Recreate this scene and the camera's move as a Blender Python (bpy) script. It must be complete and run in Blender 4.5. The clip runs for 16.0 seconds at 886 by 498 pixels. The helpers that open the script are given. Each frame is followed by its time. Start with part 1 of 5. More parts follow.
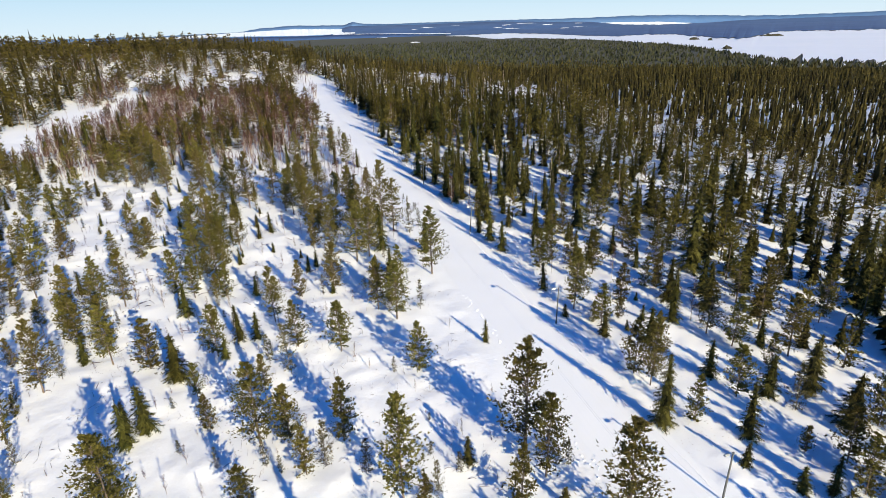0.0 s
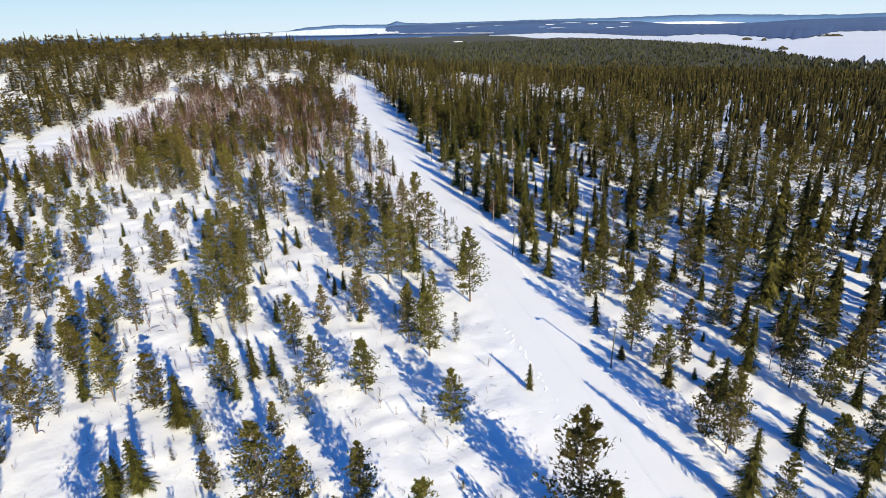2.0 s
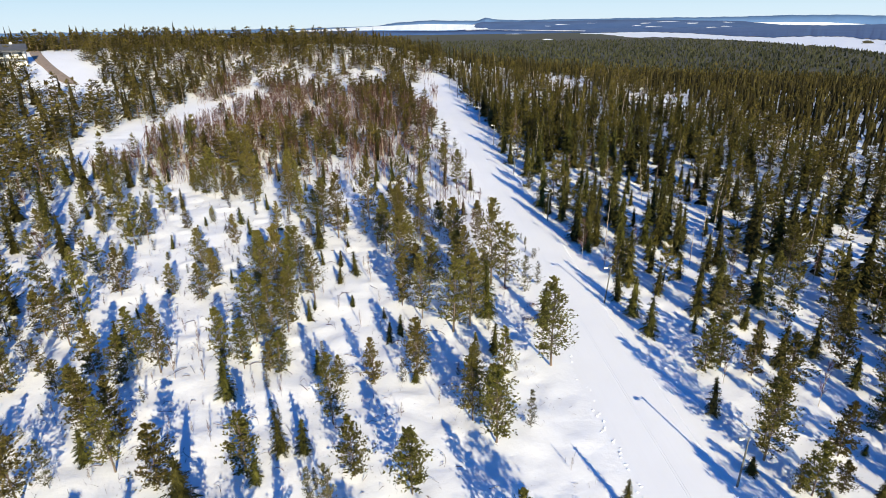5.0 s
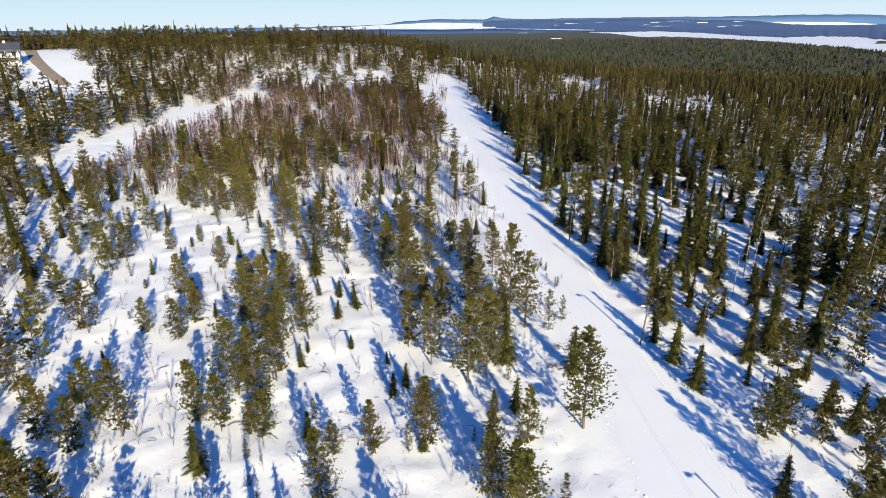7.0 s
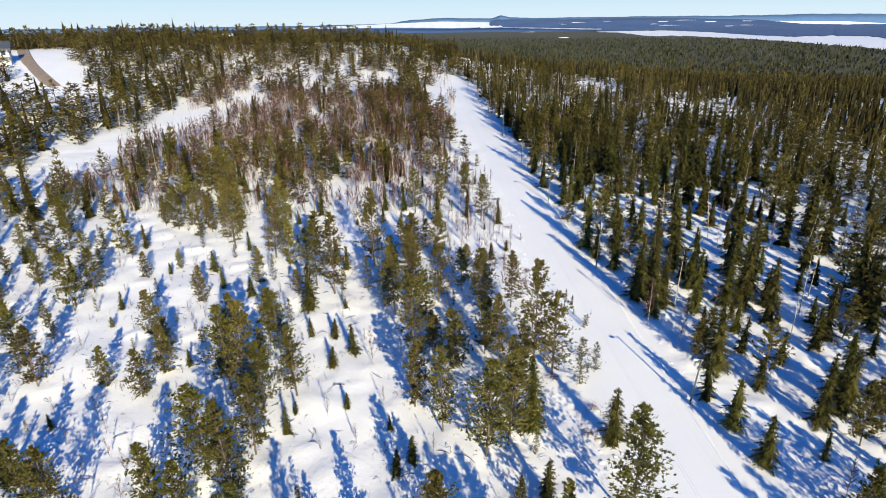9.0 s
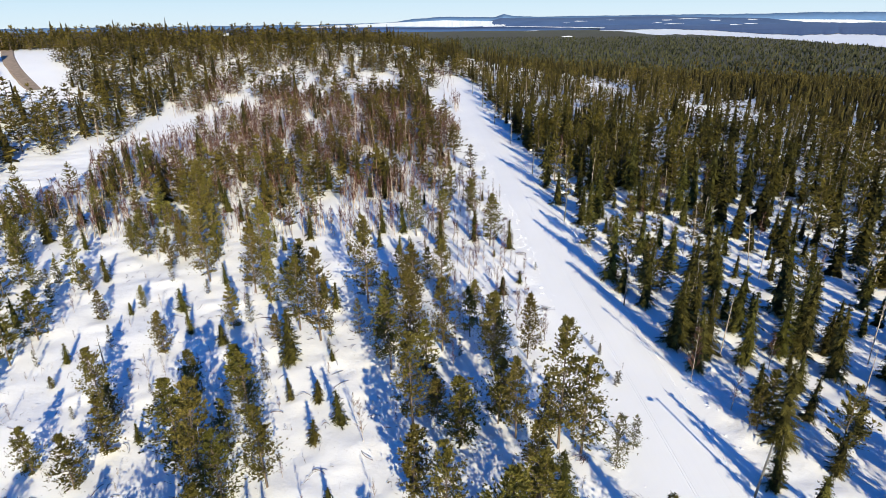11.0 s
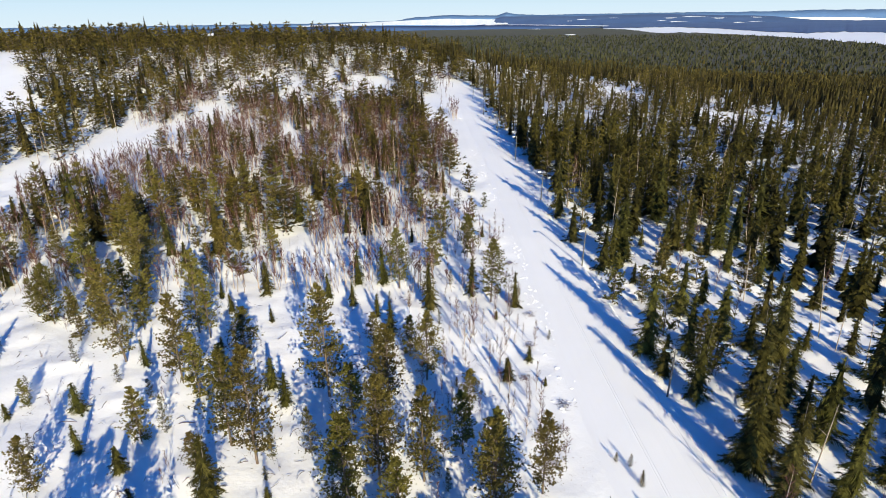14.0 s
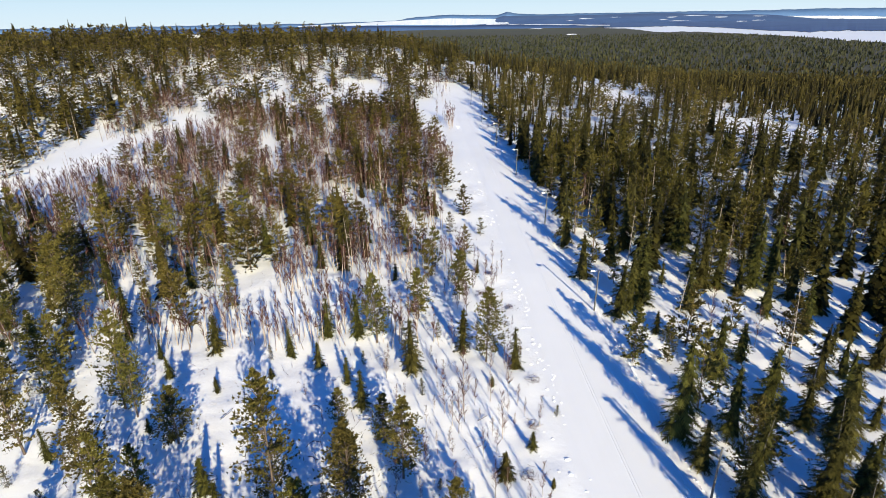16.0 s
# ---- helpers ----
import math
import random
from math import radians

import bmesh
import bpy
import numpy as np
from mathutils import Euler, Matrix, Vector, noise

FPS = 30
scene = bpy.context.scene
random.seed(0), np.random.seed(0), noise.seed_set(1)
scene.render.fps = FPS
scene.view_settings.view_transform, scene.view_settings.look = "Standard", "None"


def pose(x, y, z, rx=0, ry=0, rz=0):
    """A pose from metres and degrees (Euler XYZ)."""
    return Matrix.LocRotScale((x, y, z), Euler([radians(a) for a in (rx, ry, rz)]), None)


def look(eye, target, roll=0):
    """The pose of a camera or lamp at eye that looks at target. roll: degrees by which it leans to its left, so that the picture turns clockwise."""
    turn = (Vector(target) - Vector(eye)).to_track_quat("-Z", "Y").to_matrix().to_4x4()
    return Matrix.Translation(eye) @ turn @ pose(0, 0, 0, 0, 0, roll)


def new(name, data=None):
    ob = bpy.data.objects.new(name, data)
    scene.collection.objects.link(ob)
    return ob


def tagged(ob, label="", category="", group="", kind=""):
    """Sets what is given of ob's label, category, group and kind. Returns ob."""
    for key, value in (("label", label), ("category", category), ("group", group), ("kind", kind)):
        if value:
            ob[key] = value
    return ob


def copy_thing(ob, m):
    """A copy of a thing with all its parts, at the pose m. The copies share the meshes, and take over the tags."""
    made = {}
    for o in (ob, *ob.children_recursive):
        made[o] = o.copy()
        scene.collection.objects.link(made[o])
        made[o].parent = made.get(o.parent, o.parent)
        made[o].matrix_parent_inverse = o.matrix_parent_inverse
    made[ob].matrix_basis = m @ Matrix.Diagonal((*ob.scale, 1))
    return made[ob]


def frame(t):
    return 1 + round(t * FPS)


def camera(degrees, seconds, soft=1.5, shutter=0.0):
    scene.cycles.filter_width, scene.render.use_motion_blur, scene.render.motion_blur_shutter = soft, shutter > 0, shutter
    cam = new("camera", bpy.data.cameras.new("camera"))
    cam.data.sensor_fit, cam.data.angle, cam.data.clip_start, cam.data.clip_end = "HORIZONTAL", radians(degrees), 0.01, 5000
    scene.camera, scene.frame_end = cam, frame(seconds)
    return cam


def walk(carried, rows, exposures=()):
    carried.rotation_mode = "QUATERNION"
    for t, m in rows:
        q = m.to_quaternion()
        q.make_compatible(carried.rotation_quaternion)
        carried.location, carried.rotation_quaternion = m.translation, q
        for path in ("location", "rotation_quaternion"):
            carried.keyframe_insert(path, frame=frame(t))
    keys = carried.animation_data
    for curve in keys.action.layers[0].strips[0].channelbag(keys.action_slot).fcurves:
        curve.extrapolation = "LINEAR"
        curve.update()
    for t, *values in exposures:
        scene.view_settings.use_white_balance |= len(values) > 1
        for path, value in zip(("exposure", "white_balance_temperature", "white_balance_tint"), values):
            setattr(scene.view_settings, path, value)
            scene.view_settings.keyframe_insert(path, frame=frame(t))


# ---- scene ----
cam = camera(74.9, 16.0, soft=0.6)
METRES, EYE, TILT, LEAN, TURN = 86.95, 34.0, 2.2, 2.3, -18.4
ROWS = [
    (0.0, 0.0, 0.0, 0.0, 0.29, -23.67, -0.65),
    (0.5, -0.0013, 0.0257, -0.0007, 1.17, -23.68, -0.6),
    (1.0, -0.0025, 0.0508, -0.0011, 2.12, -23.72, -0.56),
    (1.5, -0.0037, 0.0759, -0.0016, 3.1, -23.75, -0.53),
    (2.0, -0.005, 0.1017, -0.0026, 4.29, -23.77, -0.53),
    (2.5, -0.007, 0.1275, -0.0032, 6.32, -23.83, -0.63),
    (3.0, -0.0086, 0.1544, -0.0041, 8.45, -23.91, -0.68),
    (3.5, -0.0114, 0.1817, -0.0049, 10.31, -23.98, -0.78),
    (4.0, -0.0147, 0.2094, -0.0053, 11.44, -24.07, -0.83),
    (6.5, -0.0499, 0.3484, -0.0101, 13.09, -24.28, -1.03),
    (7.0, -0.0589, 0.3772, -0.0113, 13.28, -24.31, -1.03),
    (7.5, -0.0681, 0.4062, -0.0129, 13.47, -24.34, -1.03),
    (8.0, -0.078, 0.436, -0.0147, 13.6, -24.37, -1.04),
    (8.5, -0.0872, 0.4663, -0.0167, 13.75, -24.39, -1.06),
    (9.0, -0.0965, 0.4968, -0.0184, 13.86, -24.42, -1.06),
    (11.5, -0.1376, 0.6588, -0.0259, 14.17, -24.55, -0.95),
    (12.0, -0.144, 0.693, -0.0273, 14.22, -24.58, -0.93),
    (12.5, -0.1497, 0.7273, -0.0281, 14.25, -24.62, -0.92),
    (13.0, -0.1549, 0.7625, -0.0296, 14.29, -24.64, -0.88),
    (13.5, -0.1596, 0.7979, -0.0311, 14.32, -24.65, -0.86),
    (14.0, -0.1646, 0.834, -0.0327, 14.33, -24.67, -0.86),
    (14.5, -0.1695, 0.8679, -0.0341, 14.32, -24.67, -0.85),
    (15.0, -0.1739, 0.9045, -0.0354, 14.35, -24.69, -0.8),
    (15.5, -0.1783, 0.9416, -0.0371, 14.38, -24.68, -0.73),
    (16.0, -0.1828, 0.9786, -0.0381, 14.41, -24.7, -0.72),
]
walk(cam, [(t, pose(0, 0, EYE, TILT, LEAN, TURN) @ pose(METRES * x, METRES * y, METRES * z, 90 + pitch, roll, yaw)) for t, x, y, z, yaw, pitch, roll in ROWS], [(0.0, 0.51), (16.0, 0.51)])

# ---- world, sun ----
SUN_ELEVATION, SUN_AZIMUTH = radians(19.0), radians(164.0)
world = bpy.data.worlds.new("world")
scene.world = world
world.use_nodes = True
wn = world.node_tree.nodes
sky = wn.new("ShaderNodeTexSky")
sky.sky_type = "NISHITA"
sky.sun_disc = False
sky.sun_elevation = SUN_ELEVATION
sky.sun_rotation = SUN_AZIMUTH
sky.altitude = 300
sky.air_density = 1.0
sky.dust_density = 1.0
sky.ozone_density = 3.0
wn["Background"].inputs["Strength"].default_value = 0.09
tint = wn.new("ShaderNodeMix")
tint.data_type, tint.blend_type = "RGBA", "MULTIPLY"
tint.inputs[0].default_value = 1.0
tint.inputs[7].default_value = (0.165, 0.66, 1.40, 1)
world.node_tree.links.new(sky.outputs["Color"], tint.inputs[6])
world.node_tree.links.new(tint.outputs[2], wn["Background"].inputs["Color"])
sun = new("sun", bpy.data.lights.new("sun", "SUN"))
sun.data.energy = 5.4
sun.data.angle = radians(0.55)
sun.data.color = (1.0, 0.882, 0.598)
toward = Vector((math.sin(SUN_AZIMUTH) * math.cos(SUN_ELEVATION), math.cos(SUN_AZIMUTH) * math.cos(SUN_ELEVATION), math.sin(SUN_ELEVATION)))
sun.matrix_world = look(toward * 200, (0, 0, 0))


# ---- materials ----
def material(name, rough=0.7, metal=0.0):
    m = bpy.data.materials.new(name)
    m.use_nodes = True
    b = m.node_tree.nodes["Principled BSDF"]
    b.inputs["Roughness"].default_value = rough
    b.inputs["Metallic"].default_value = metal
    return m, m.node_tree.nodes, m.node_tree.links, b


def noise_node(nodes, links, scale, detail=4, coords=None):
    n = nodes.new("ShaderNodeTexNoise")
    n.inputs["Scale"].default_value = scale
    n.inputs["Detail"].default_value = detail
    if coords is not None:
        links.new(coords, n.inputs["Vector"])
    return n


def ramp(nodes, links, fac, *stops):
    r = nodes.new("ShaderNodeValToRGB")
    while len(r.color_ramp.elements) < len(stops):
        r.color_ramp.elements.new(0.5)
    for e, (p, c) in zip(r.color_ramp.elements, stops):
        e.position, e.color = p, (*c, 1)
    links.new(fac, r.inputs["Fac"])
    return r


def mix(nodes, links, fac, a, b, mode="MIX"):
    n = nodes.new("ShaderNodeMix")
    n.data_type, n.blend_type = "RGBA", mode
    for value, socket in ((fac, n.inputs[0]), (a, n.inputs[6]), (b, n.inputs[7])):
        if isinstance(value, (int, float)):
            socket.default_value = value
        elif isinstance(value, tuple):
            socket.default_value = (*value, 1)
        else:
            links.new(value, socket)
    return n.outputs[2]


def position(nodes):
    return nodes.new("ShaderNodeNewGeometry").outputs["Position"]


def bump(nodes, links, b, height_socket, strength, distance):
    n = nodes.new("ShaderNodeBump")
    n.inputs["Strength"].default_value = strength
    n.inputs["Distance"].default_value = distance
    links.new(height_socket, n.inputs["Height"])
    links.new(n.outputs["Normal"], b.inputs["Normal"])


def plain(name, low, high, scale=3.0, rough=0.7, metal=0.0, relief=0.02):
    """A material that wanders between two colours, with a fine relief."""
    m, n, l, b = material(name, rough, metal)
    p = position(n)
    big, fine = noise_node(n, l, scale, 5, p), noise_node(n, l, scale * 9, 3, p)
    c = ramp(n, l, big.outputs["Fac"], (0.3, low), (0.7, high)).outputs["Color"]
    c = mix(n, l, 0.3, c, ramp(n, l, fine.outputs["Fac"], (0.3, low), (0.7, high)).outputs["Color"])
    l.new(c, b.inputs["Base Color"])
    bump(n, l, b, fine.outputs["Fac"], 0.5, relief)
    return m


def needles(name, dark, mid, light, vary=True, soft_light=0.32):
    """Foliage: a tone for each tuft, and a shift for each tree."""
    m, n, l, b = material(name, 0.62)
    a = n.new("ShaderNodeAttribute")
    a.attribute_name = "tone"
    c = ramp(n, l, a.outputs["Fac"], (0.05, dark), (0.5, mid), (0.95, light)).outputs["Color"]
    o = n.new("ShaderNodeObjectInfo")
    hue = n.new("ShaderNodeHueSaturation")
    val = n.new("ShaderNodeMapRange")
    val.inputs["To Min"].default_value, val.inputs["To Max"].default_value = 0.75, 1.25
    l.new(o.outputs["Random"], val.inputs["Value"])
    l.new(val.outputs["Result"], hue.inputs["Value"])
    turn = n.new("ShaderNodeMapRange")
    turn.inputs["To Min"].default_value, turn.inputs["To Max"].default_value = 0.478, 0.512
    shuffle = n.new("ShaderNodeMath")
    shuffle.operation, shuffle.inputs[1].default_value = "PINGPONG", 0.13
    l.new(o.outputs["Random"], shuffle.inputs[0])
    turn.inputs["From Max"].default_value = 0.13
    l.new(shuffle.outputs[0], turn.inputs["Value"])
    l.new(turn.outputs["Result"], hue.inputs["Hue"])
    l.new(c, hue.inputs["Color"])
    l.new(hue.outputs["Color"] if vary else c, b.inputs["Base Color"])
    b.inputs["Specular IOR Level"].default_value = 0.12
    if soft_light:
        # needles let part of the light through
        through_light = n.new("ShaderNodeBsdfTranslucent")
        blend = n.new("ShaderNodeMixShader")
        blend.inputs[0].default_value = soft_light
        l.new(hue.outputs["Color"] if vary else c, through_light.inputs["Color"])
        l.new(b.outputs[0], blend.inputs[1])
        l.new(through_light.outputs[0], blend.inputs[2])
        l.new(blend.outputs[0], n["Material Output"].inputs["Surface"])
    return m


def snow_material(name, groomed=False):
    m, n, l, b = material(name, 0.55)
    p = position(n)
    big, mid, fine = noise_node(n, l, 0.12, 4, p), noise_node(n, l, 0.8, 5, p), noise_node(n, l, 6, 3, p)
    c = ramp(n, l, big.outputs["Fac"], (0.35, (0.87, 0.873, 0.88)), (0.65, (0.91, 0.91, 0.91))).outputs["Color"]
    if not groomed:
        # bits of bark, needles and dry twigs on the crust
        speck = ramp(n, l, noise_node(n, l, 4.5, 8, p).outputs["Fac"], (0.66, (0, 0, 0)), (0.74, (1, 1, 1))).outputs["Color"]
        patch = ramp(n, l, noise_node(n, l, 0.22, 3, p).outputs["Fac"], (0.48, (0, 0, 0)), (0.62, (1, 1, 1))).outputs["Color"]
        both = mix(n, l, 1.0, speck, patch, "MULTIPLY")
        c = mix(n, l, both, c, (0.34, 0.28, 0.22))
        crust = noise_node(n, l, 2.3, 6, p)
        height = mix(n, l, 0.3, mix(n, l, 0.12, mid.outputs["Fac"], fine.outputs["Fac"]), crust.outputs["Fac"])
        bump(n, l, b, height, 0.35, 0.25)
    else:
        drawn = n.new("ShaderNodeMapping")
        drawn.inputs["Scale"].default_value = (6.0, 0.12, 1.0)
        l.new(p, drawn.inputs["Vector"])
        lines = noise_node(n, l, 1.0, 3, drawn.outputs["Vector"])
        c = mix(n, l, ramp(n, l, lines.outputs["Fac"], (0.45, (0, 0, 0)), (0.8, (0.5, 0.5, 0.5))).outputs["Color"], c, (0.86, 0.86, 0.865))
        height = mix(n, l, 0.5, lines.outputs["Fac"], fine.outputs["Fac"])
        bump(n, l, b, height, 0.3, 0.02)
    l.new(c, b.inputs["Base Color"])
    return m


SNOW = snow_material("snow")
GROOMED = snow_material("groomed_snow", True)
PINE_NEEDLES = needles("pine_needles", (0.039, 0.035, 0.0095), (0.128, 0.115, 0.026), (0.255, 0.224, 0.062))
YOUNG_NEEDLES = needles("young_pine_needles", (0.0483, 0.0483, 0.021), (0.115, 0.106, 0.0441), (0.218, 0.19, 0.0893))
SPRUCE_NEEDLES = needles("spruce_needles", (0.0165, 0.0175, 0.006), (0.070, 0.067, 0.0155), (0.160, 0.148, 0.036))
FOREST_PINE = needles("forest_pine_needles", (0.040, 0.0325, 0.009), (0.140, 0.112, 0.024), (0.28, 0.215, 0.055), False)
FOREST_SPRUCE = needles("forest_spruce_needles", (0.0245, 0.020, 0.006), (0.093, 0.075, 0.018), (0.195, 0.152, 0.036), False)
EDGE_PINE = needles("edge_pine_needles", (0.036, 0.031, 0.008), (0.130, 0.109, 0.023), (0.265, 0.215, 0.055), False)
EDGE_SPRUCE = needles("edge_spruce_needles", (0.020, 0.0185, 0.0055), (0.080, 0.070, 0.0155), (0.17, 0.145, 0.033), False)
# conifers far off: greyer needles with the haze mixed into their colour
HAZED_NEEDLES = needles("hazed_conifer_needles", (0.0275, 0.0312, 0.0154), (0.0775, 0.0792, 0.0374), (0.125, 0.12, 0.0605), False)
TWIGS = needles("birch_twigs", (0.041, 0.018, 0.016), (0.088, 0.040, 0.034), (0.152, 0.080, 0.066), False, 0.0)
PINE_BARK = plain("pine_bark", (0.075, 0.060, 0.050), (0.19, 0.135, 0.10), 2.0, 0.85, relief=0.03)
GREY_BARK = plain("grey_bark", (0.09, 0.08, 0.07), (0.22, 0.19, 0.17), 3.0, 0.85, relief=0.03)
BIRCH_BARK = plain("birch_bark", (0.24, 0.19, 0.16), (0.52, 0.46, 0.41), 5.0, 0.7)
YOUNG_BARK = plain("young_birch_bark", (0.24, 0.185, 0.15), (0.52, 0.44, 0.37), 3.0, 0.75)
DEAD_WOOD = plain("dead_wood", (0.16, 0.13, 0.11), (0.30, 0.26, 0.22), 4.0, 0.8)
POLE_WOOD = plain("weathered_pole_wood", (0.075, 0.075, 0.07), (0.15, 0.147, 0.137), 3.0, 0.75)
LAMP_METAL = plain("grey_lamp_metal", (0.26, 0.265, 0.27), (0.36, 0.365, 0.37), 6.0, 0.45, 0.3, 0.002)
LAMP_GLASS = plain("lamp_cover", (0.72, 0.72, 0.70), (0.80, 0.80, 0.78), 6.0, 0.2, 0.0, 0.001)
GRAVEL = plain("thawed_gravel", (0.20, 0.15, 0.11), (0.36, 0.28, 0.22), 0.8, 0.9)
WALL_PAINT = plain("pale_wall_boards", (0.55, 0.54, 0.52), (0.68, 0.67, 0.65), 1.0, 0.7)
ROOF_SHEET = plain("dark_roof_sheet", (0.07, 0.075, 0.085), (0.12, 0.125, 0.135), 0.5, 0.5, 0.2)
PANE = plain("dark_window_pane", (0.03, 0.035, 0.04), (0.05, 0.055, 0.06), 2.0, 0.1)
LAKE_SNOW = plain("lake_snow", (0.82, 0.84, 0.87), (0.89, 0.89, 0.90), 0.004, 0.6, relief=0.0)
FAR_WOOD = plain("far_woodland", (0.036, 0.032, 0.013), (0.068, 0.060, 0.024), 0.02, 0.9, relief=0.5)
# wooded land far off: the blue of the haze is put into the base colour
HAZED_RIDGE_NEAR = plain("hazed_wooded_ridge", (0.026, 0.070, 0.185), (0.046, 0.100, 0.235), 0.006, 0.95)
HAZED_RIDGE_FAR = plain("hazed_distant_ridge", (0.090, 0.19, 0.37), (0.12, 0.225, 0.41), 0.003, 0.95)
DARK_TIMBER = plain("dark_timber", (0.035, 0.028, 0.022), (0.07, 0.055, 0.045), 1.5, 0.8)


# ---- mesh helpers ----
def mesh_from(name, verts, faces, materials, tone=None, slots=None, smooth_faces=False):
    me = bpy.data.meshes.new(name)
    verts = np.asarray(verts, np.float32).reshape(-1, 3)
    faces = np.asarray(faces, np.int32)
    k = faces.shape[1]
    me.vertices.add(len(verts))
    me.vertices.foreach_set("co", verts.ravel())
    me.loops.add(faces.size)
    me.loops.foreach_set("vertex_index", faces.ravel())
    me.polygons.add(len(faces))
    me.polygons.foreach_set("loop_start", np.arange(0, faces.size, k, dtype=np.int32))
    me.polygons.foreach_set("loop_total", np.full(len(faces), k, np.int32))
    for mat in materials:
        me.materials.append(mat)
    if slots is not None:
        me.polygons.foreach_set("material_index", np.asarray(slots, np.int32))
    me.polygons.foreach_set("use_smooth", np.full(len(faces), smooth_faces))
    if tone is not None:
        a = me.attributes.new("tone", "FLOAT", "POINT")
        a.data.foreach_set("value", np.asarray(tone, np.float32))
    me.update(calc_edges=True)
    me.validate()
    return me


def part(name, bm, mat, parent, label=""):
    me = bpy.data.meshes.new(name)
    bm.to_mesh(me)
    bm.free()
    me.materials.append(mat)
    ob = new(name, me)
    ob.parent = parent
    return tagged(ob, label)


def box(bm, x0, x1, y0, y1, z0, z1):
    r = bmesh.ops.create_cube(bm, size=1, matrix=Matrix.Translation(((x0 + x1) / 2, (y0 + y1) / 2, (z0 + z1) / 2)) @ Matrix.Diagonal((x1 - x0, y1 - y0, z1 - z0, 1)))
    return r["verts"]


def tube(points, radii, sides=6):
    """Rings along a line, as vertices and quads, with a closed tip."""
    points = [Vector(p) for p in points]
    verts, faces = [], []
    for i, (p, r) in enumerate(zip(points, radii)):
        d = (points[min(i + 1, len(points) - 1)] - points[max(i - 1, 0)]).normalized()
        u = d.orthogonal().normalized()
        v = d.cross(u)
        for k in range(sides):
            a = 2 * math.pi * k / sides
            verts.append(p + (u * math.cos(a) + v * math.sin(a)) * r)
        if i:
            o = (i - 1) * sides
            for k in range(sides):
                faces.append((o + k, o + (k + 1) % sides, o + sides + (k + 1) % sides, o + sides + k))
    return [tuple(v) for v in verts], faces


# ---- the lie of the land ----
def smooth(a, b, x):
    u = np.clip((x - a) / (b - a), 0, 1)
    return u * u * (3 - 2 * u)


YS = (-5000, -300, 0, 36, 57, 119, 152, 200, 250, 303, 360, 420, 600, 900, 1400, 2400, 5000)
ZS = (-47, -22, -5.5, -3.3, -1.9, 1.7, 3.7, 5.8, 7.1, 7.8, 6.4, 3, -12, -30, -44, -52, -52)


def ground(x, y):
    z = np.interp(y, YS, ZS)
    fade = 1 - smooth(500, 1300, np.hypot(x, y))
    z = z - 0.04 * (np.clip(x, -160, 160) - 33) * fade
    z = z + 10 * np.exp(-((x + 115) / 100) ** 2 - ((y - 310) / 80) ** 2)
    z = z + 4 * np.exp(-((x + 30) / 130) ** 2 - ((y - 365) / 55) ** 2)
    z = z + 5.8 * np.exp(-((x + 25) / 80) ** 2 - ((y - 378) / 48) ** 2)
    z = z + 5.6 * np.exp(-((x - 5) / 55) ** 2 - ((y - 385) / 42) ** 2)
    z = z - 0.05 * np.clip(x - 110, 0, 800)
    return np.maximum(z, -52)


def ground_at(x, y):
    return float(ground(np.float64(x), np.float64(y)))


# ---- ground ----
def axis(dense_a, dense_b, step, low, high):
    core = np.arange(dense_a, dense_b + step / 2, step)
    up, down, s, v = [], [], step, dense_b
    while v < high:
        s *= 1.13
        v = v + s
        up.append(min(v, high))
    s, v = step, dense_a
    while v > low:
        s *= 1.13
        v = v - s
        down.append(max(v, low))
    return np.concatenate([down[::-1], core, up])


TRAIL_LEFT, TRAIL_RIGHT = 23.4, 33.6


# the trail narrows uphill: its two edges, by y
EDGE_Y, EDGE_LEFT, EDGE_RIGHT = (-100, 130, 165, 200, 245, 285, 330), (23.4, 23.8, 24.6, 25.8, 26.7, 28.0, 29.0), (33.7, 33.7, 33.4, 33.1, 33.3, 34.0, 34.6)


def across(x, y):
    """x as it would be if the trail kept its width and place all the way up."""
    l, r = float(np.interp(y, EDGE_Y, EDGE_LEFT)), float(np.interp(y, EDGE_Y, EDGE_RIGHT))
    if x <= l:
        return x - l + TRAIL_LEFT
    if x >= r:
        return x - r + TRAIL_RIGHT
    return TRAIL_LEFT + (x - l) / (r - l) * (TRAIL_RIGHT - TRAIL_LEFT)


def relief(x, y):
    """Drifts, hummocks and bulges of the snow cover; flat under the groomed trail."""
    a = noise.fractal(Vector((x * 0.16, y * 0.16, 3.1)), 1.0, 2.1, 4) * 0.25
    b = noise.noise(Vector((x * 0.62, y * 0.62, 9.7))) * 0.13
    c = max(0.0, noise.noise(Vector((x * 0.42, y * 0.42, 31.0))) - 0.25) * 0.5 + noise.noise(Vector((x * 1.1, y * 0.9, 55.0))) * 0.07
    t = across(x, y)
    edge = min(max((TRAIL_LEFT - t) / 4.0, (t - TRAIL_RIGHT) / 1.5), 1.0) if y < 330 else 1.0
    bank = 0.14 * math.exp(-((t - TRAIL_LEFT + 1.6) / 0.8) ** 2) + 0.12 * math.exp(-((t - TRAIL_RIGHT - 1.2) / 0.6) ** 2)
    return (a + b + c) * max(edge, 0.0) + (bank * (0.4 + 1.2 * noise.noise(Vector((x * 0.5, y * 0.35, 0)))) if y < 330 else 0) - 0.03 * (1 - max(edge, 0.0))


